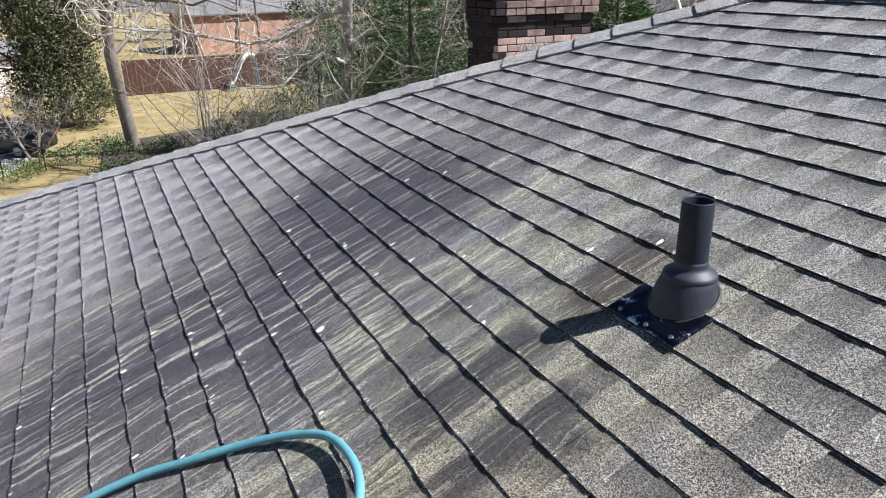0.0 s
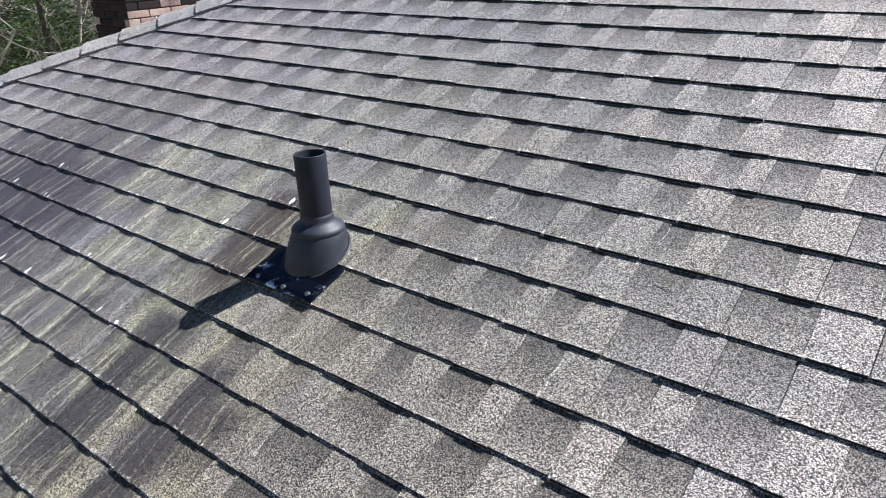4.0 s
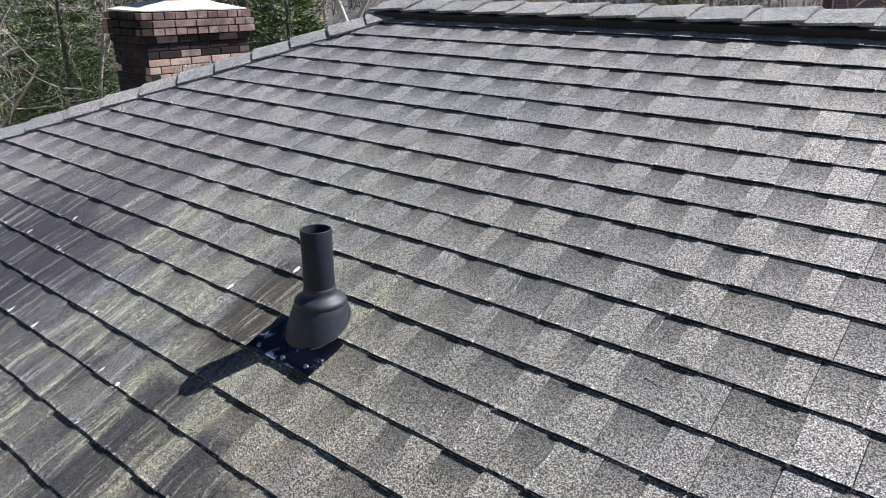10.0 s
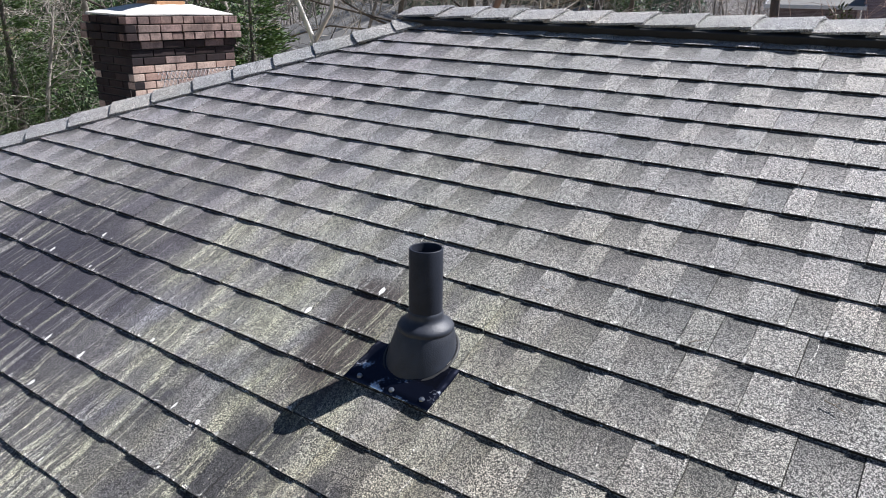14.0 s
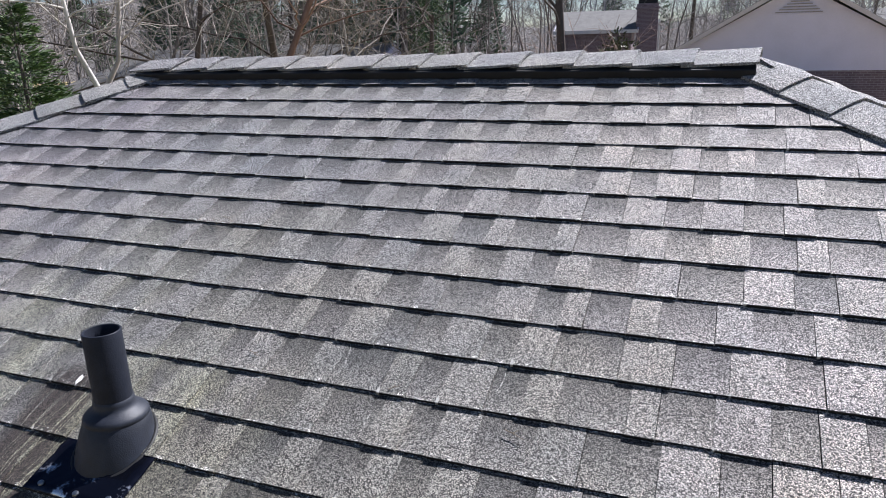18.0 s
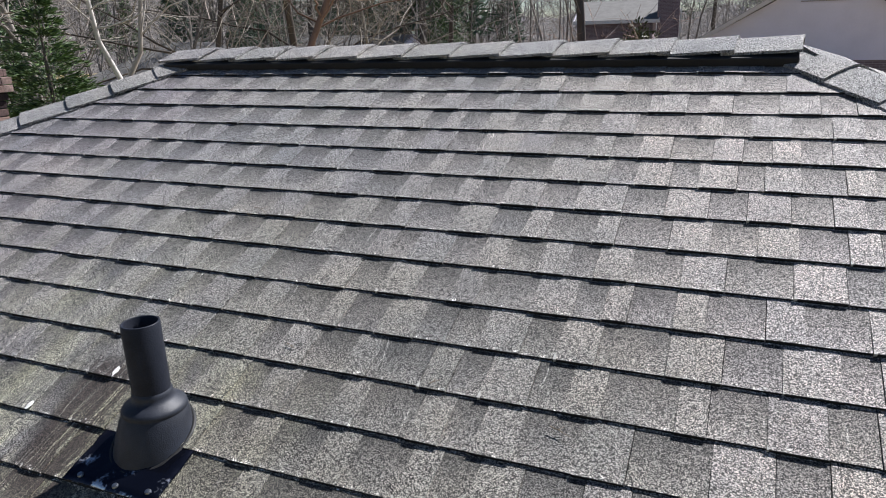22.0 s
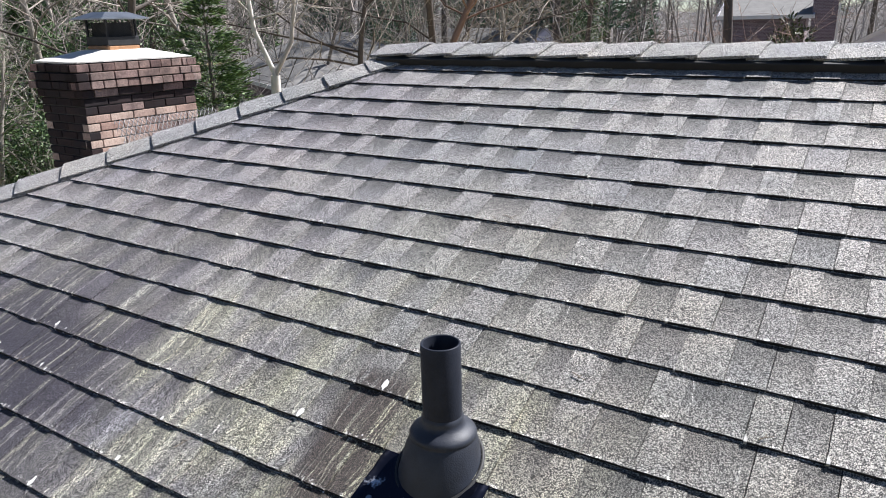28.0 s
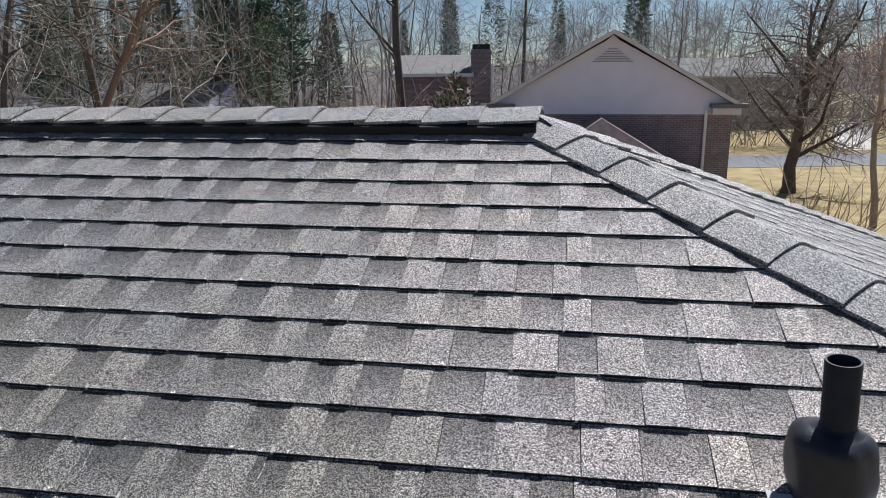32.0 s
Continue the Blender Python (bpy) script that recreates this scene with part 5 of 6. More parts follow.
# across the lawn to the right
def shade_tree(x, y, seed):
    """A broad bare tree: a short trunk, six rising limbs and a round crown of fine twigs."""
    r = random.Random(seed)
    top = new("bare_tree")
    top.location = (x, y, gz(x, y) - 0.15)
    st, fine = Sticks(), Sticks()
    fork = Vector((0.15, 0.0, 2.6))
    st.tube([Vector(), Vector((0.02, 0.0, 0.5)), Vector((-0.05, 0.0, 1.6)), fork], [0.48, 0.36, 0.31, 0.30], 12)
    st.tube([fork, Vector((0.35, 0.1, 5.0)), Vector((0.5, 0.0, 8.0))], [0.30, 0.22, 0.12], 10)
    for k in range(14):
        a = 2.4 * k + r.uniform(-0.3, 0.3)
        up = k / 13
        out = r.uniform(1.0, 1.9) * (1.15 - up)
        grow(st, fork.lerp(Vector((0.5, 0.0, 8.0)), up) - Vector((0, 0, 0.5)), Vector((math.cos(a) * out, math.sin(a) * out, 0.9)), r.uniform(5.6, 7.2) * (1.0 - 0.3 * up), 0.13, 1, r, ((0, 13, 10, 8), 0.68, 0.14, 0.03, 0.46, 0.009), fine)
    st.done("trunk", BARK_DARK, top)
    tagged(fine.done("crown", TWIGS_GREY, top, "", False), kind="stuff")
    return tagged(top, "broad bare shade tree on the straw lawn", "tree")


shade_tree(*polar(16.9, 44.5), 201)
bare_tree(*polar(22.5, 36), 9.0, 0.16, 202, BARK_GREY, TWIGS_RUST, "bare tree with rusty twigs on the lawn", kids=(11, 8, 6, 3), least=0.01)
shrub(*polar(20.3, 23), 4.4, 1.7, 203, TWIGS_RUST, "bare upright shrub near the lawn", 40, (4, 4))


def far_woods(name, count, d0, d1, seed, material, label, kids, height, span=None):
    """Many distant bare trees as one mesh."""
    r = random.Random(seed)
    kinds = []
    for i in range(7):
        st = Sticks()
        grow(st, Vector(), Vector((r.uniform(-0.1, 0.1), r.uniform(-0.1, 0.1), 1)), 1.0, 0.0068, 0, r, (kids, 0.6, 0.15, 0.06, 0.44, 0.0009))
        kinds.append((np.array([tuple(p) for p in st.v]), st.f))
    v, f, base = [], [], 0
    for i in range(count):
        az = r.uniform(*(span or (-112, -9 if d0 < 50 else 30)))
        x, y = polar(az, r.uniform(d0, d1))
        h = r.uniform(*height)
        kv, kf = kinds[r.randrange(7)]
        a = r.uniform(0, 2 * math.pi)
        c, s = math.cos(a), math.sin(a)
        w = kv * np.array([h * r.uniform(0.8, 1.1), h, h])
        w = np.stack([w[:, 0] * c - w[:, 1] * s + x, w[:, 0] * s + w[:, 1] * c + y, w[:, 2] + gz(x, y) - 0.2], 1)
        v += w.tolist()
        f += [tuple(q + base for q in face) for face in kf]
        base += len(kv)
    return tagged(mesh_object(name, v, f, material), label, "woods", "", "stuff")


def far_evergreens(name, count, az0, az1, d0, d1, seed, leaf, label, height, slim=0.2):
    """Distant pines and evergreens as one mesh of needle tufts round dark stems."""
    g = np.random.default_rng(seed)
    v, f = [], []
    for i in range(count):
        x, y = polar(g.uniform(az0, az1), g.uniform(d0, d1))
        h = g.uniform(*height)
        low, n = g.uniform(0.12, 0.5), 2200
        t = low + (1 - low) * g.random(n) ** 0.8
        wide = h * slim * (1.12 - t) ** 0.7 * g.uniform(0.35, 1.0, n)
        a = g.uniform(0, 2 * np.pi, n) + np.round(t * 9)
        c = np.stack([x + wide * np.cos(a), y + wide * np.sin(a), gz(x, y) + h * t], 1)
        d = g.normal(0, 1, (n, 3)) * 0.18 + np.stack([np.cos(a) * 0.3, np.sin(a) * 0.3, np.full(n, 0.1)], 1)
        e = g.normal(0, 1, (n, 3)) * 0.05
        quad = np.stack([c - d, c + e, c + d, c - e], 1).reshape(-1, 3)
        base = len(v)
        v += quad.tolist()
        f += [(base + 4 * k, base + 4 * k + 1, base + 4 * k + 2, base + 4 * k + 3) for k in range(n)]
    return tagged(mesh_object(name, v, f, leaf), label, "woods", "", "stuff")


far_evergreens("far_evergreens", 26, -112, -22, 95, 140, 351, LEAF_DARK, "dark evergreens in the distant woods", (10, 20))
far_evergreens("far_evergreens", 12, -44, -15, 48, 80, 353, LEAF_PINE, "dark green pines behind the ridge", (12, 19), 0.17)
far_evergreens("far_evergreens", 9, -70, -46, 46, 70, 354, LEAF_DARK, "dark evergreens beyond the chimney", (9, 16), 0.2)
far_evergreens("far_evergreens", 9, -14, 12, 110, 160, 355, LEAF_PINE, "green pines across the street", (15, 27), 0.11)
far_evergreens("far_evergreens", 20, -110, -21, 90, 160, 352, LEAF_PINE, "distant dark pines", (16, 26), 0.14)
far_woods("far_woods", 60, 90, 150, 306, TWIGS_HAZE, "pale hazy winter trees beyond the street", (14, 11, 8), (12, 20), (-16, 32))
far_woods("far_woods", 45, 72, 130, 305, TWIGS_GREY, "grey-brown bare trees across the street", (12, 9, 7), (10, 17), (-12, 32))


def understory(name, count, az0, az1, d0, d1, seed, material, label, height):
    """Tangled bare undergrowth as one mesh."""
    r = random.Random(seed)
    kinds = []
    for i in range(6):
        st = Sticks()
        for s in range(9):
            a, o = r.uniform(0, 2 * math.pi), r.uniform(0.1, 0.75)
            grow(st, Vector((0.05 * math.cos(a), 0.05 * math.sin(a), 0)), Vector((math.cos(a) * o, math.sin(a) * o, 1)), r.uniform(0.6, 1.05), 0.0034, 1, r, ((0, 6, 5), 0.65, 0.27, 0.005, 0.55, 0.0008))
        kinds.append((np.array([tuple(p) for p in st.v]), st.f))
    v, f, base = [], [], 0
    for i in range(count):
        x, y = polar(r.uniform(az0, az1), r.uniform(d0, d1))
        kv, kf = kinds[r.randrange(6)]
        h, a = r.uniform(*height), r.uniform(0, 2 * math.pi)
        c, s = math.cos(a) * h, math.sin(a) * h
        w = np.stack([kv[:, 0] * c - kv[:, 1] * s + x, kv[:, 0] * s + kv[:, 1] * c + y, kv[:, 2] * h + gz(x, y) - 0.2], 1)
        v += w.tolist()
        f += [tuple(q + base for q in face) for face in kf]
        base += len(kv)
    return tagged(mesh_object(name, v, f, material), label, "undergrowth", "", "stuff")


understory("undergrowth", 7, -79, -58, 30, 60, 311, TWIGS_PALE, "pale tangled bare undergrowth at the wood edge", (4.5, 7.5))
understory("undergrowth", 64, -60, -10, 34, 56, 312, TWIGS_BROWN, "brown tangled undergrowth behind the ridge", (4.0, 7.0))
understory("undergrowth", 16, -44, -16, 28, 42, 313, TWIGS_TAN, "pale tangled undergrowth behind the ridge", (4.5, 6.5))
understory("undergrowth", 150, -34, 32, 66, 120, 314, TWIGS_GREY, "grey-brown undergrowth across the street", (6.0, 12.0))
understory("undergrowth", 15, -63, -18, 32, 48, 316, TWIGS_GREY, "grey tangled saplings behind the ridge", (8.0, 12.0))
understory("undergrowth", 9, -85, -74, 31, 40, 317, TWIGS_GREY, "bare saplings before the lawn", (4.5, 8.0))
r_ev = random.Random(5)
for i, az in enumerate((-97, -58, -55, -36.5)):
    broad_evergreen(*polar(az, r_ev.uniform(34, 56)), r_ev.uniform(8, 12.5), r_ev.uniform(2.2, 3.6), 330 + i, LEAF_DARK if i % 3 else LEAF_PINE, "dark evergreen among the bare trees", 190, 46, 0.8, 0.17, 0.04, 0.12)
far_woods("far_woods", 175, 62, 135, 301, TWIGS_BROWN, "distant brown winter woods", (9, 6, 4), (13, 22), (-112, -10))
far_woods("near_woods", 62, 38, 66, 302, BARK_GREY, "grey bare woods behind the gardens", (10, 6, 5), (11, 17), (-70, -12))
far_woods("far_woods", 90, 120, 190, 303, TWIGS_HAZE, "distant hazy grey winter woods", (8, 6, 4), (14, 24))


def hill():
    """A low wooded rise that closes the distance."""
    r = random.Random(77)
    v, f = [], []
    n = 90
    for i in range(n + 1):
        az = -150 + 215 * i / n
        tall = 2.1 - 1.1 * min(1.0, max(0.0, (az + 40) / 22))
        for d, z in ((190, -3.2), (215, 2 * tall + r.uniform(-1, 1)), (235, 5 * tall + r.uniform(-1, 1)), (260, 8 * tall + r.uniform(-2, 2)), (300, -4)):
            x, y = polar(az, d)
            v.append((x, y, z))
    for i in range(n):
        for k in range(4):
            f.append((i * 5 + k, (i + 1) * 5 + k, (i + 1) * 5 + k + 1, i * 5 + k + 1))
    return tagged(mesh_object("backdrop_hill", v, f, WOODED), "distant wooded rise in brown winter colour", "hill", "", "structure")


hill()


# ---- neighbouring houses ----
def window_at(parent, m, w, h, frame_mat=None):
    """A sash window set on a wall: frame, two panes, sill. m places its centre, x along the wall, z up, -y out."""
    fr = part("window", boxed(-w / 2 - 0.06, -0.05, -h / 2 - 0.06, w / 2 + 0.06, 0.03, h / 2 + 0.06, 0.01), frame_mat or WHITE, parent, "white-framed window")
    fr.matrix_basis = m
    for s in (-1, 1):
        p = part("pane", boxed(-w / 2, -0.065, (-h / 2 if s < 0 else 0.025), w / 2, -0.052, (-0.025 if s < 0 else h / 2)), GLASS, fr, "dark glass")
    return fr


def gable_house():
    thing = new("neighbour_house")
    turn = 0.0
    g = gz(3, 25)
    thing.matrix_basis = pose(2.76, 25.35, g, 0, 0, turn)
    eave, peak = 3.97 - g, 6.40 - g
    half, long = 4.22, 14.0
    over, brick = 0.20, 3.64 - g
    # brick walls
    part("wall", boxed(-half, 0, 0, half, 0.25, brick), FAR_BRICK, thing, "shaded brown brick end wall")
    part("wall", boxed(half - 0.25, 0.25, 0, half, long, brick), FAR_BRICK, thing, "brown brick side wall")
    part("wall", boxed(-half, 0.25, 0, -half + 0.25, long, brick), FAR_BRICK, thing, "brown brick side wall")
    part("wall", boxed(-half + 0.25, long - 0.25, 0, half - 0.25, long, brick), FAR_BRICK, thing, "brown brick end wall")
    # gable siding, board by board
    n = 15
    rise = (peak - brick) / n
    slope = (half + over) / (peak - eave)
    for i in range(n):
        z0, z1 = brick + i * rise, brick + (i + 1) * rise
        w0, w1 = min(half, max(0.02, (peak - z0) * slope - 0.12)), min(half, max(0.01, (peak - z1) * slope - 0.12))
        v = [(-w0, -0.042, z0), (w0, -0.042, z0), (w1, -0.008, z1), (-w1, -0.008, z1), (-w0, 0.05, z0), (w0, 0.05, z0), (w1, 0.05, z1), (-w1, 0.05, z1)]
        mesh_object("siding_board", v, [(0, 1, 2, 3), (4, 7, 6, 5), (0, 4, 5, 1), (1, 5, 6, 2), (2, 6, 7, 3), (3, 7, 4, 0)], SIDING, thing)
    # roof slabs
    for s in (-1, 1):
        a, b = (0, peak + 0.04), (s * (half + over), eave - 0.06)
        v = []
        for y in (-0.35, long + 0.35):
            for t in (0.0, 0.13):
                v += [(a[0], y, a[1] + t), (b[0], y, b[1] + t)]
        f = [(0, 1, 3, 2), (4, 6, 7, 5), (0, 4, 5, 1), (2, 3, 7, 6), (1, 5, 7, 3), (0, 2, 6, 4)]
        mesh_object("roof", v, f, FAR_ROOF, thing, "grey shingle roof slope")
        # rake board
        v = []
        for y in (-0.39, -0.35):
            v += [(a[0], y, a[1] - 0.03), (a[0], y, a[1] + 0.12), (b[0], y, b[1] + 0.12), (b[0], y, b[1] - 0.03)]
        mesh_object("rake_board", v, [(0, 1, 2, 3), (4, 7, 6, 5), (0, 4, 5, 1), (1, 5, 6, 2), (2, 6, 7, 3), (3, 7, 4, 0)], RAKE, thing, "dull grey-brown rake board")
        # boxed eave return
        ret = part("eave_return", boxed(s * half - (0.75 if s > 0 else -0.05) + 0.0, -0.40, eave - 0.32, s * half + (over if s > 0 else -over) + (0.0 if s > 0 else 0.8), 0.0, eave - 0.10, 0.01), RAKE, thing, "dull boxed eave")
        part("return_roof", boxed(s * half - (0.80 if s > 0 else 0.45), -0.44, eave - 0.10, s * half + (0.45 if s > 0 else 0.80), 0.0, eave + 0.05, 0.01), FAR_ROOF, thing, "small dark eave roof")
    # louvred vent
    vent = part("gable_vent", boxed(-0.75, -0.05, peak - 0.98, 0.75, -0.035, peak - 0.94), SIDING, thing, "triangular louvred gable vent")
    for i in range(6):
        w = 0.70 * (1 - i / 6.5)
        part("slat", boxed(-w, -0.075, peak - 0.92 + i * 0.085, w, -0.02, peak - 0.895 + i * 0.085), GREIGE, vent)
    # downspout and gutter
    part("downspout", boxed(half - 0.95, -0.09, 0.1, half - 0.85, -0.01, eave - 0.12, 0.01), WHITE, thing, "pale metal downspout")
    # low porch roof in front
    p = [(-0.42, -2.7, 3.66 - g), (-0.42, -0.02, 3.66 - g), (-3.8, -4.6, 1.5 - g), (3.2, -4.6, 1.5 - g), (3.2, -0.02, 1.5 - g), (-3.8, -0.02, 1.5 - g)]
    for face in ((2, 3, 0), (3, 4, 1, 0), (5, 2, 0, 1)):
        pts = [Vector(p[i]) for i in face]
        n = len(pts)
        f = [tuple(range(n)), tuple(reversed(range(n, 2 * n)))] + [(i, n + i, n + (i + 1) % n, (i + 1) % n) for i in range(n)]
        mesh_object("porch_roof", pts + [q - Vector((0, 0, 0.12)) for q in pts], f, BROWN_ROOF, thing, "low brown shingle roof against the end wall")
    part("porch_wall", boxed(-3.6, -4.2, 0, 2.2, -0.02, 1.45 - g), FAR_BRICK, thing)
    return tagged(thing, "neighbouring brick house with pale sided gable", "house")


gable_house()


def low_house(x, y, turn, width, depth, wall_h, rise, wall_mat, label, hip=False, windows=4, chimney_at=None, roof_mat=None, base=None):
    """A one-storey house with a pitched roof, its long front along x."""
    thing = new("house")
    g = gz(x, y) if base is None else base
    thing.matrix_basis = pose(x, y, g, 0, 0, turn)
    w, d = width / 2, depth / 2
    for nm, b in (("wall", (-w, -d, w, -d + 0.2)), ("wall", (-w, d - 0.2, w, d)), ("wall", (-w, -d + 0.2, -w + 0.2, d - 0.2)), ("wall", (w - 0.2, -d + 0.2, w, d - 0.2))):
        part(nm, boxed(b[0], b[1], 0, b[2], b[3], wall_h), wall_mat, thing)
    o = 0.45
    e, p = wall_h - 0.05, wall_h + rise
    ix = d if hip else 0.0
    A = [(-w - o, -d - o, e), (w + o, -d - o, e), (w + o, d + o, e), (-w - o, d + o, e), (-w - o + ix, 0, p), (w + o - ix, 0, p)]
    for nm, face in (("roof", (0, 1, 5, 4)), ("roof", (2, 3, 4, 5)), ("roof", (1, 2, 5)), ("roof", (3, 0, 4))):
        pts = [Vector(A[i]) for i in face]
        is_end = len(face) == 3
        low = [q - Vector((0, 0, 0.14)) for q in pts]
        n = len(pts)
        f = [tuple(range(n)), tuple(reversed(range(n, 2 * n)))] + [(i, n + i, n + (i + 1) % n, (i + 1) % n) for i in range(n)]
        if is_end and not hip:
            mesh_object("gable", pts + [q + Vector((-0.1 if q.x > 0 else 0.1, 0, 0)) for q in pts], f, SIDING, thing, "pale sided gable")
        else:
            mesh_object("roof", pts + low, f, roof_mat or FAR_ROOF, thing, "grey shingle roof slope")
    part("fascia", boxed(-w - o, -d - o - 0.03, e - 0.2, w + o, -d - o, e + 0.0), WHITE, thing, "white fascia board")
    for i in range(windows):
        cx = -w + width * (i + 0.5) / windows
        window_at(thing, Matrix.Translation((cx, -d - 0.005, wall_h * 0.58)), 0.95, 1.35)
    if chimney_at:
        cx, cy, cw, ct = chimney_at
        stack = part("chimney", boxed(cx - cw / 2, cy - cw / 2, 0, cx + cw / 2, cy + cw / 2, ct, 0.01), FAR_BRICK, thing, "brown brick chimney stack")
        part("chimney_cap", boxed(cx - cw / 2 - 0.06, cy - cw / 2 - 0.06, ct - 0.32, cx + cw / 2 + 0.06, cy + cw / 2 + 0.06, ct - 0.2, 0.01), FAR_BRICK, stack)
        part("spark_guard", boxed(cx - cw / 2 + 0.08, cy - cw / 2 + 0.08, ct, cx + cw / 2 - 0.08, cy + cw / 2 - 0.08, ct + 0.3), SOOT, stack, "dark spark guard")
        part("downspout", boxed(cx + cw / 2 + 0.02, cy - cw / 2 - 0.1, 0, cx + cw / 2 + 0.12, cy - cw / 2, ct - 0.9, 0.01), WHITE, stack, "white downspout")
    return tagged(thing, label, "house")


low_house(*polar(-9.4, 50), 5, 4.2, 7.0, 7.35, 1.15, FAR_BRICK, "brick house with a long grey roof and tall chimney", windows=4, chimney_at=(3.0, -3.0, 1.25, 8.75))
low_house(*polar(12.8, 95), 8, 16.0, 9.0, 5.9, 2.0, GREIGE, "pale house with a grey roof across the street", windows=5)
low_house(*polar(-41.5, 44), -30, 15.0, 9.5, 5.2, 2.3, FAR_BRICK, "low house with a grey hipped roof behind the ridge", hip=True)
low_house(*polar(-31.0, 50), -12, 12.0, 9.0, 5.0, 2.4, FAR_BRICK, "brick house with a grey roof among the trees")
low_house(*polar(-78.5, 92), -80, 16.0, 9.0, 4.2, 2.4, RED_BRICK, "orange brick house beyond the fence", windows=4)
low_house(-56.5, -16.5, -90, 16.0, 8.0, 5.2, 2.2, RED_BRICK, "orange brick house beside the drive", windows=4)


# ---- the drive and its things ----
def sedan(x, y, turn):
    """A saloon car along its own y axis, front towards -y."""
    thing = new("car")
    thing.matrix_basis = pose(x, y, gz(x, y) + 0.03, 0, 0, turn) @ Matrix.Scale(1.06, 4)
    secs = [(-2.30, 0.32, 0.62, 0.62, 0.70), (-2.15, 0.24, 0.74, 0.74, 0.84), (-1.5, 0.20, 0.84, 0.86, 0.90), (-0.95, 0.20, 0.93, 0.95, 0.91), (-0.35, 0.20, 0.96, 1.38, 0.92), (0.35, 0.20, 0.97, 1.45, 0.92), (1.05, 0.20, 0.98, 1.36, 0.92), (1.65, 0.22, 1.00, 1.06, 0.90), (2.20, 0.28, 0.98, 1.00, 0.82), (2.32, 0.36, 0.80, 0.80, 0.72)]
    bm = bmesh.new()
    rings = []
    for yy, lo, belt, roof, half in secs:
        inn = half * (0.74 if roof > belt + 0.2 else 0.93)
        ring = [(-half * 0.9, lo), (-half, lo + 0.15), (-half, belt - 0.12), (-half * 0.96, belt), (-inn, max(roof - 0.04, belt + 0.004)), (-inn * 0.8, roof + 0.006), (inn * 0.8, roof + 0.006), (inn, max(roof - 0.04, belt + 0.004)), (half * 0.96, belt), (half, belt - 0.12), (half, lo + 0.15), (half * 0.9, lo)]
        rings.append([bm.verts.new((px, yy, pz)) for px, pz in ring])
    for a, b in zip(rings, rings[1:]):
        for i in range(12):
            bm.faces.new((a[i], b[i], b[(i + 1) % 12], a[(i + 1) % 12]))
    bm.faces.new(rings[0])
    bm.faces.new(list(reversed(rings[-1])))
    bmesh.ops.recalc_face_normals(bm, faces=bm.faces)
    part("body", bm, CAR_PAINT, thing, "dark grey glossy car body", True)
    for s in (-1, 1):
        for y0, y1, r0, r1 in ((-0.62, 0.30, 1.22, 1.37), (0.36, 1.12, 1.37, 1.26)):
            v = [(s * 0.905, y0 - 0.12, 0.985), (s * 0.905, y1, 0.99), (s * 0.72, y1, r1), (s * 0.72, y0 + 0.22, r0 + 0.08)]
            w = [(p[0] + s * 0.012, p[1], p[2] + 0.006) for p in v]
            mesh_object("side_window", v + w, [(0, 1, 2, 3), (7, 6, 5, 4), (0, 4, 5, 1), (1, 5, 6, 2), (2, 6, 7, 3), (3, 7, 4, 0)], GLASS, thing, "dark side glass")
        part("headlight", boxed(s * 0.62 - 0.14, -2.26, 0.60, s * 0.62 + 0.14, -2.12, 0.72, 0.02), WHITE, thing, "clear headlight")
        part("tail_light", boxed(s * 0.62 - 0.16, 2.22, 0.78, s * 0.62 + 0.16, 2.325, 0.94, 0.02), RED_LAMP, thing, "red tail light")
        part("mirror", boxed(s * 0.98 - 0.09, -0.75, 0.97, s * 0.98 + 0.09, -0.62, 1.09, 0.02), CAR_PAINT, thing)
        for yy in (-1.42, 1.40):
            wheel = new("wheel")
            wheel.parent = thing
            wheel.matrix_basis = Matrix.Translation((s * 0.86, yy, 0.33)) @ Matrix.Rotation(radians(90 * s), 4, "Y")
            part("tyre", lathe([(0.20, -0.1), (0.30, -0.11), (0.33, -0.08), (0.33, 0.08), (0.30, 0.11), (0.21, 0.10)], 24), BLACK, wheel, "", True)
            part("rim", lathe([(0.21, 0.09), (0.19, 0.075), (0.06, 0.09), (0.0005, 0.095)], 20), STEEL, wheel, "silver rim")
    for y0, y1, z0, z1 in ((-1.02, -0.40, 0.97, 1.385), (1.10, 1.62, 1.375, 1.07)):
        v = [(-0.78, y0, z0), (0.78, y0, z0), (0.62, y1, z1), (-0.62, y1, z1)]
        w = [(p[0], p[1], p[2] + 0.012) for p in v]
        mesh_object("windscreen", v + w, [(0, 1, 2, 3), (7, 6, 5, 4), (0, 4, 5, 1), (1, 5, 6, 2), (2, 6, 7, 3), (3, 7, 4, 0)], GLASS, thing, "dark windscreen glass")
    return tagged(thing, "dark grey saloon car parked on the concrete drive", "car")


sedan(-40.0, -6.2, -32)


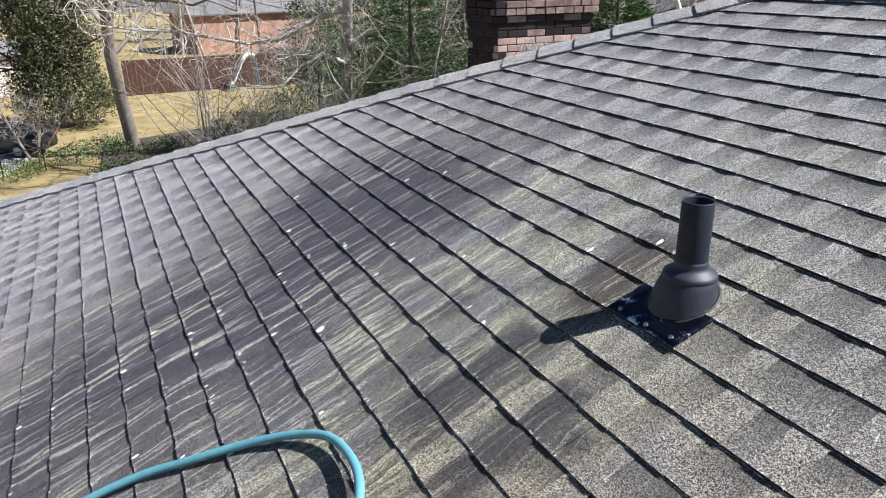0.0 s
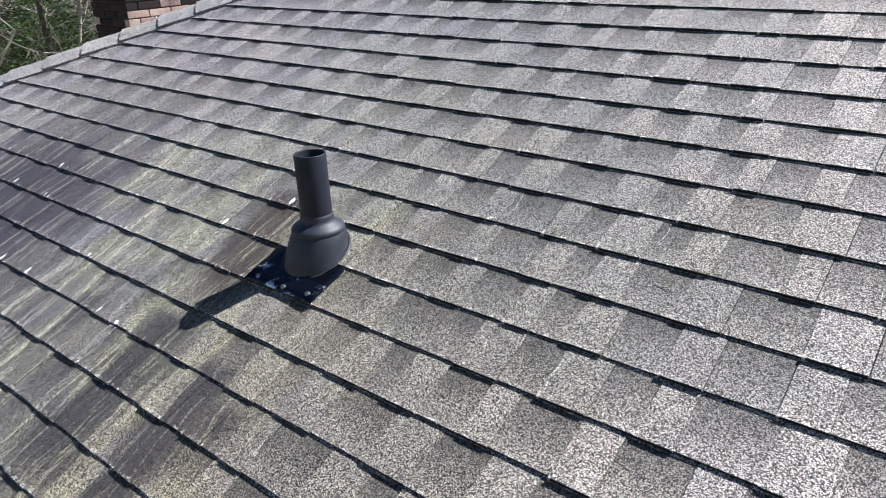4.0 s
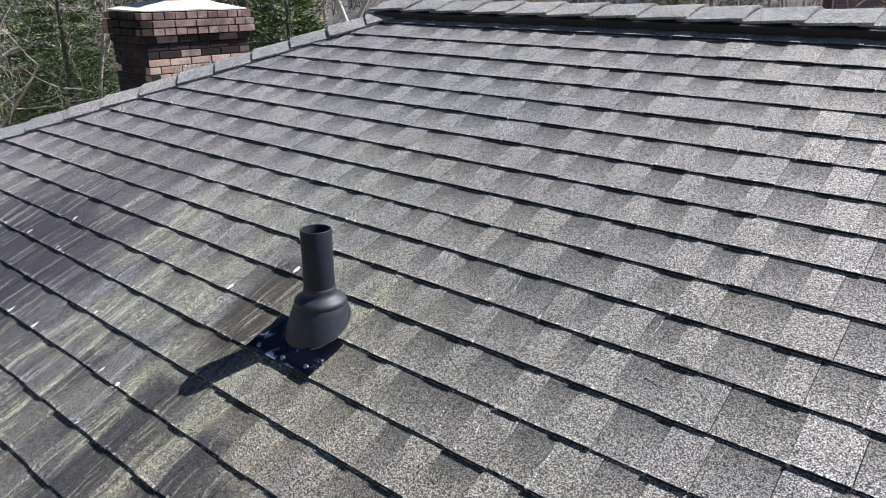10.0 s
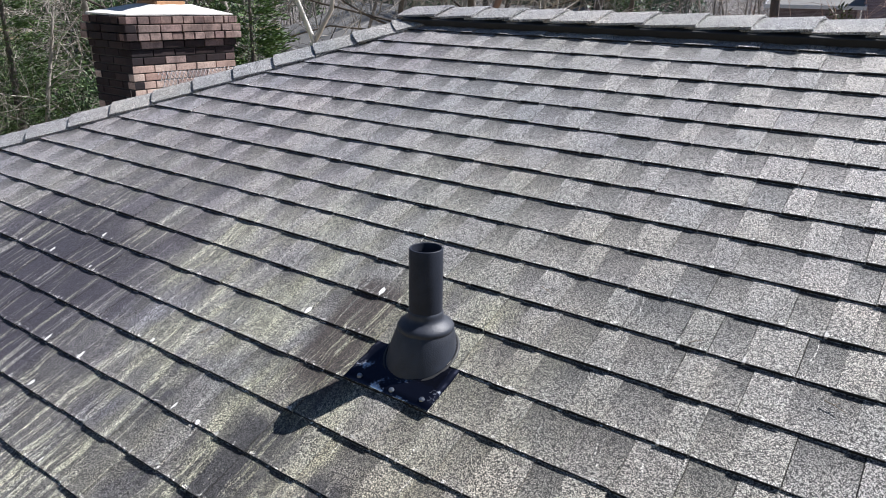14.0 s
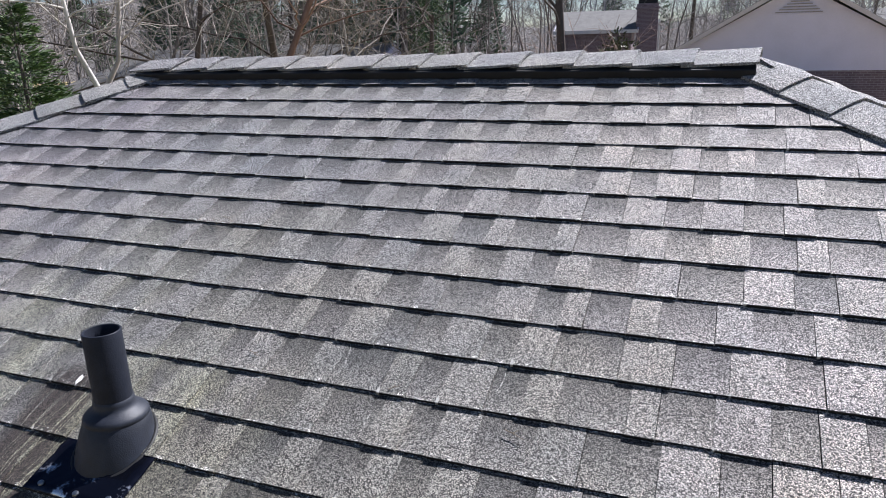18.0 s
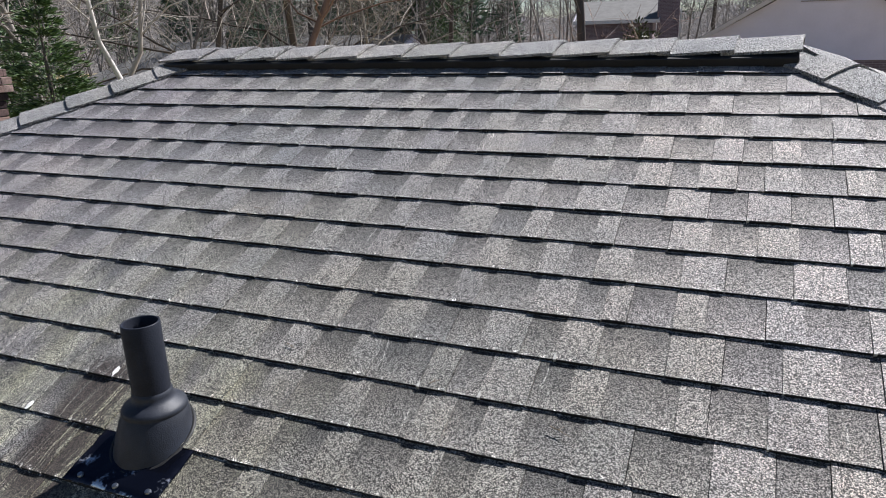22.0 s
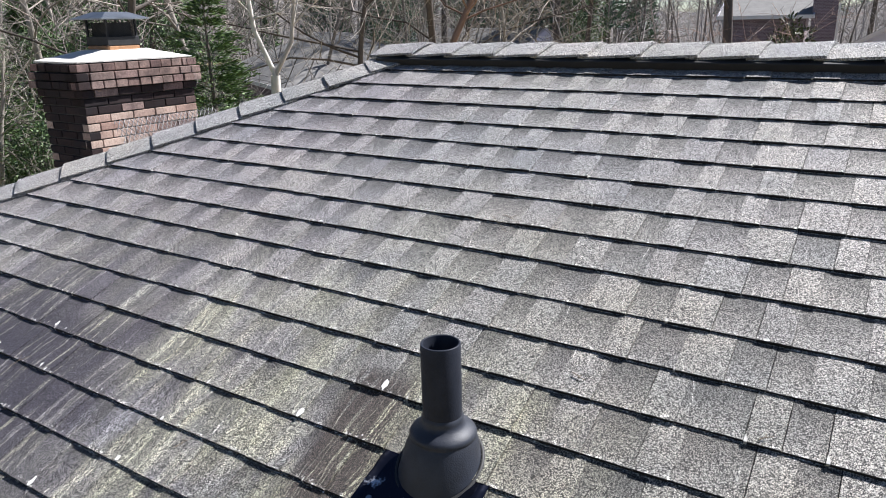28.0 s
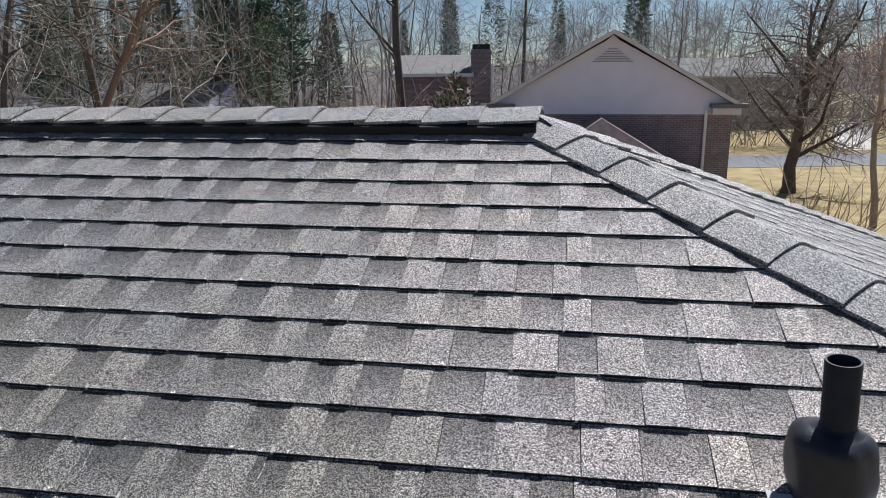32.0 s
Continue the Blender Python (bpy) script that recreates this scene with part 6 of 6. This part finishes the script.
def basketball_hoop(x, y, turn):
    thing = new("basketball_hoop")
    g = gz(x, y) - 0.55
    thing.matrix_basis = pose(x, y, g, 0, 0, turn)
    part("pole", lathe([(0.055, 0), (0.055, 3.2), (0.0005, 3.2)], 14), STEEL, thing, "grey steel pole", True)
    for z in (2.95, 3.35):
        part("arm", boxed(-0.025, -0.62, z, 0.025, 0.03, z + 0.05), STEEL, thing)
    board = part("backboard", boxed(-0.85, -0.68, 2.88, 0.85, -0.62, 3.96, 0.01), WHITE, thing, "white backboard")
    for b in ((-0.30, 3.10, 0.30, 3.15), (-0.30, 3.50, 0.30, 3.55), (-0.30, 3.15, -0.25, 3.50), (0.25, 3.15, 0.30, 3.50)):
        part("square_line", boxed(b[0], -0.688, b[1], b[2], -0.681, b[3]), RED_LAMP, board, "red target square")
    st = Sticks()
    ring = [Vector((0.23 * math.cos(a), -0.94 + 0.23 * math.sin(a), 3.05)) for a in [2 * math.pi * i / 24 for i in range(25)]]
    st.tube(ring, [0.012] * 25, 6)
    st.tube([Vector((0, -0.68, 3.05)), Vector((0, -0.73, 3.05))], [0.03, 0.03], 6)
    st.done("rim", RED_LAMP, thing, "red steel rim")
    net = Sticks()
    for i in range(12):
        for s in (-1, 1):
            pts = []
            for k in range(4):
                a = 2 * math.pi * (i + s * k * 0.5) / 12
                q = 0.22 - 0.03 * k
                pts.append(Vector((q * math.cos(a), -0.94 + q * math.sin(a), 3.04 - 0.13 * k)))
            net.tube(pts, [0.006] * 4, 3)
    net.done("net", WHITE, thing, "white net")
    return tagged(thing, "white basketball backboard and hoop on a pole", "basketball hoop")


basketball_hoop(*polar(-102.7, 30.0), 140)


def board_fence(name, a, b, height, board_w, material, label, gap=0.0):
    """A run of upright boards on two rails."""
    thing = new(name)
    a, b = Vector((*a, 0)), Vector((*b, 0))
    ln = (b - a).length
    ang = math.degrees(math.atan2(b.y - a.y, b.x - a.x))
    z = min(gz(a.x, a.y), gz(b.x, b.y))
    thing.matrix_basis = pose(a.x, a.y, z, 0, 0, ang)
    r = random.Random(int(ln * 100))
    n = int(ln / (board_w + gap))
    for i in range(n):
        u = i * (board_w + gap)
        part("board", boxed(u + 0.004, -0.012, 0.02, u + board_w - 0.004, 0.012, height + r.uniform(-0.012, 0.012)), material, thing)
    for zz in (0.3, height - 0.35):
        part("rail", boxed(0, 0.012, zz, ln, 0.055, zz + 0.09), material, thing)
    for i in range(int(ln / 2.4) + 1):
        part("post", boxed(min(i * 2.4, ln - 0.1), 0.055, 0, min(i * 2.4, ln - 0.1) + 0.09, 0.145, height - 0.05), material, thing)
    return tagged(thing, label, "fence")


board_fence("board_fence", (-56.5, 0.5), (-56.5, 26), 2.5, 0.30, FENCE, "tall red-brown board fence behind the lawn")
board_fence("wooden_fence", (*polar(-104.4, 28.5),), (*polar(-101.7, 29.5),), 2.25, 0.10, WOOD, "weathered slatted wooden fence by the drive", 0.05)


def iron_fence(corners, height, label, mesh=True):
    thing = new("iron_fence")
    x0, y0 = corners[0]
    z0 = gz(x0, y0)
    thing.location = (x0, y0, z0)
    for (ax, ay), (bx, by) in zip(corners, corners[1:]):
        a, b = Vector((ax - x0, ay - y0, gz(ax, ay) - z0)), Vector((bx - x0, by - y0, gz(bx, by) - z0))
        n = max(1, int((b - a).length / 1.8))
        for i in range(n + 1):
            p = a.lerp(b, i / n)
            part("post", boxed(p.x - 0.03, p.y - 0.03, p.z, p.x + 0.03, p.y + 0.03, p.z + height + 0.05), IRON, thing)
        for h in (0.12, height):
            Sticks().tube([a + Vector((0, 0, h)), b + Vector((0, 0, h))], [0.02, 0.02], 6).done("rail", IRON, thing)
        st = Sticks()
        m = int((b - a).length / 0.12)
        for i in range(1, m):
            p = a.lerp(b, i / m)
            st.tube([p + Vector((0, 0, 0.12)), p + Vector((0, 0, height))], [0.006, 0.006], 3)
        st.done("pickets", IRON, thing, "thin black pickets")
    return tagged(thing, label, "fence")


iron_fence([(-31.4, -7.4), (-33.2, -6.2), (-34.8, -4.2)], 1.05, "black iron fence beside the drive")
iron_fence([(-50.5, -20), (-50.5, -8.2), (-53.5, -8.0)], 1.5, "black iron garden fence before the brick house")


def dark_table(x, y, turn):
    thing = new("folding_table")
    thing.matrix_basis = pose(x, y, gz(x, y) + 0.03, 0, 0, turn)
    part("tabletop", boxed(-1.0, -0.5, 0.80, 1.0, 0.5, 0.84, 0.01), BLACK, thing, "black flat top")
    for sx in (-0.9, 0.9):
        for sy in (-0.42, 0.42):
            part("leg", boxed(sx - 0.02, sy - 0.02, 0, sx + 0.02, sy + 0.02, 0.80), IRON, thing)
    return tagged(thing, "black flat-topped table on the drive", "table")


dark_table(-34.2, -6.8, 60)


def garden_chair(x, y, turn):
    thing = new("garden_chair")
    thing.matrix_basis = pose(x, y, gz(x, y), 0, 0, turn)
    part("seat", boxed(-0.26, -0.25, 0.42, 0.26, 0.25, 0.46, 0.01), WOOD, thing)
    for sx in (-0.23, 0.23):
        part("leg", boxed(sx - 0.025, -0.23, 0, sx + 0.025, -0.18, 0.43), WOOD, thing)
        part("leg", boxed(sx - 0.025, 0.19, 0, sx + 0.025, 0.24, 1.0), WOOD, thing)
    for z in (0.62, 0.78, 0.94):
        part("slat", boxed(-0.22, 0.20, z, 0.22, 0.225, z + 0.09), WOOD, thing)
    return tagged(thing, "wooden garden chair on the straw lawn", "chair", "garden chairs")


garden_chair(-48.6, -3.6, 70)
garden_chair(-48.2, -2.2, 110)


def shed(x, y):
    thing = new("shed")
    thing.matrix_basis = pose(x, y, gz(x, y), 0, 0, 0)
    part("wall", boxed(-1.6, -1.9, 0, 1.6, 1.9, 3.0, 0.01), WHITE, thing, "white painted shed wall")
    for s in (-1, 1):
        v = [(0, -2.1, 3.9), (s * 1.9, -2.1, 2.9), (s * 1.9, 2.1, 2.9), (0, 2.1, 3.9)]
        w = [(p[0], p[1], p[2] + 0.1) for p in v]
        mesh_object("roof", v + w, [(0, 1, 2, 3), (7, 6, 5, 4), (0, 4, 5, 1), (1, 5, 6, 2), (2, 6, 7, 3), (3, 7, 4, 0)], FAR_ROOF, thing, "grey shed roof")
    part("door", boxed(1.6, -0.5, 0.05, 1.64, 0.5, 2.1, 0.01), CREAM, thing, "plain shed door")
    return tagged(thing, "white garden shed beyond the drive", "shed")


shed(-61.5, -6.6)


def slide(x, y, turn):
    """A curved garden slide on a ladder frame."""
    thing = new("playground_slide")
    thing.matrix_basis = pose(x, y, gz(x, y), 0, 0, turn)
    path = [Vector((0, -1.3 + 0.26 * i, z)) for i, z in enumerate((0.5, 0.65, 1.1, 1.6, 2.05, 2.35, 2.5, 2.5, 2.4))]
    v, f = [], []
    prof = [(-0.34, 0.20), (-0.30, 0.02), (0.30, 0.02), (0.34, 0.20), (0.30, -0.03), (-0.30, -0.03)]
    for p in path:
        v += [p + Vector((px, 0, pz)) for px, pz in prof]
    for i in range(len(path) - 1):
        for k in range(6):
            f.append((i * 6 + k, i * 6 + (k + 1) % 6, (i + 1) * 6 + (k + 1) % 6, (i + 1) * 6 + k))
    mesh_object("chute", v, f, WHITE, thing, "white curved chute", True)
    st = Sticks()
    for s in (-1, 1):
        st.tube([Vector((s * 0.3, 0.95, 0)), Vector((s * 0.3, 0.8, 1.4)), Vector((s * 0.3, 0.75, 2.7)), Vector((s * 0.3, 0.4, 3.0)), Vector((s * 0.3, 0.0, 2.8))], [0.03] * 5, 6)
        st.tube([Vector((s * 0.3, -1.2, 0)), Vector((s * 0.3, -1.2, 0.55))], [0.03] * 2, 6)
    st.done("frame", HOSE, thing, "pale blue tubular frame")
    for i in range(4):
        part("rung", boxed(-0.3, 0.80, 0.4 + i * 0.5, 0.3, 0.86, 0.45 + i * 0.5), HOSE, thing)
    return tagged(thing, "white and pale blue garden slide before the fence", "slide")


slide(-55.0, 9.0, 5)

hedge("hedge", [(-34.6, -3.8), (-36.2, -2.6), (-37.6, -1.6), (-39.0, -0.6)], 0.75, 401, LEAF_DARK, "low dark green ivy hedge beside the drive")
hedge("hedge", [(-32.2, -6.0), (-33.2, -5.0), (-34.2, -4.2)], 0.75, 402, LEAF_BRIGHT, "bright green shrubs behind the iron fence")
hedge("hedge", [(-51.6, -20), (-51.6, -14), (-51.6, -9.4)], 1.3, 403, LEAF_BRIGHT, "clipped bright green hedge before the brick house")
hedge("hedge", [(-47, 18), (-45.5, 12), (-44.5, 7.5)], 1.1, 404, LEAF_DARK, "dark evergreen bushes below the fence")
for dist, seed in ((31.5, 411), (33.0, 412), (37.5, 414)):
    hedge("ivy_bank", [polar(az, dist) for az in (-90.4, -88.8, -87.2, -85.6, -84.0)], 0.55, seed, LEAF_IVY, "dark green ivy bank at the foot of the trees", 64)
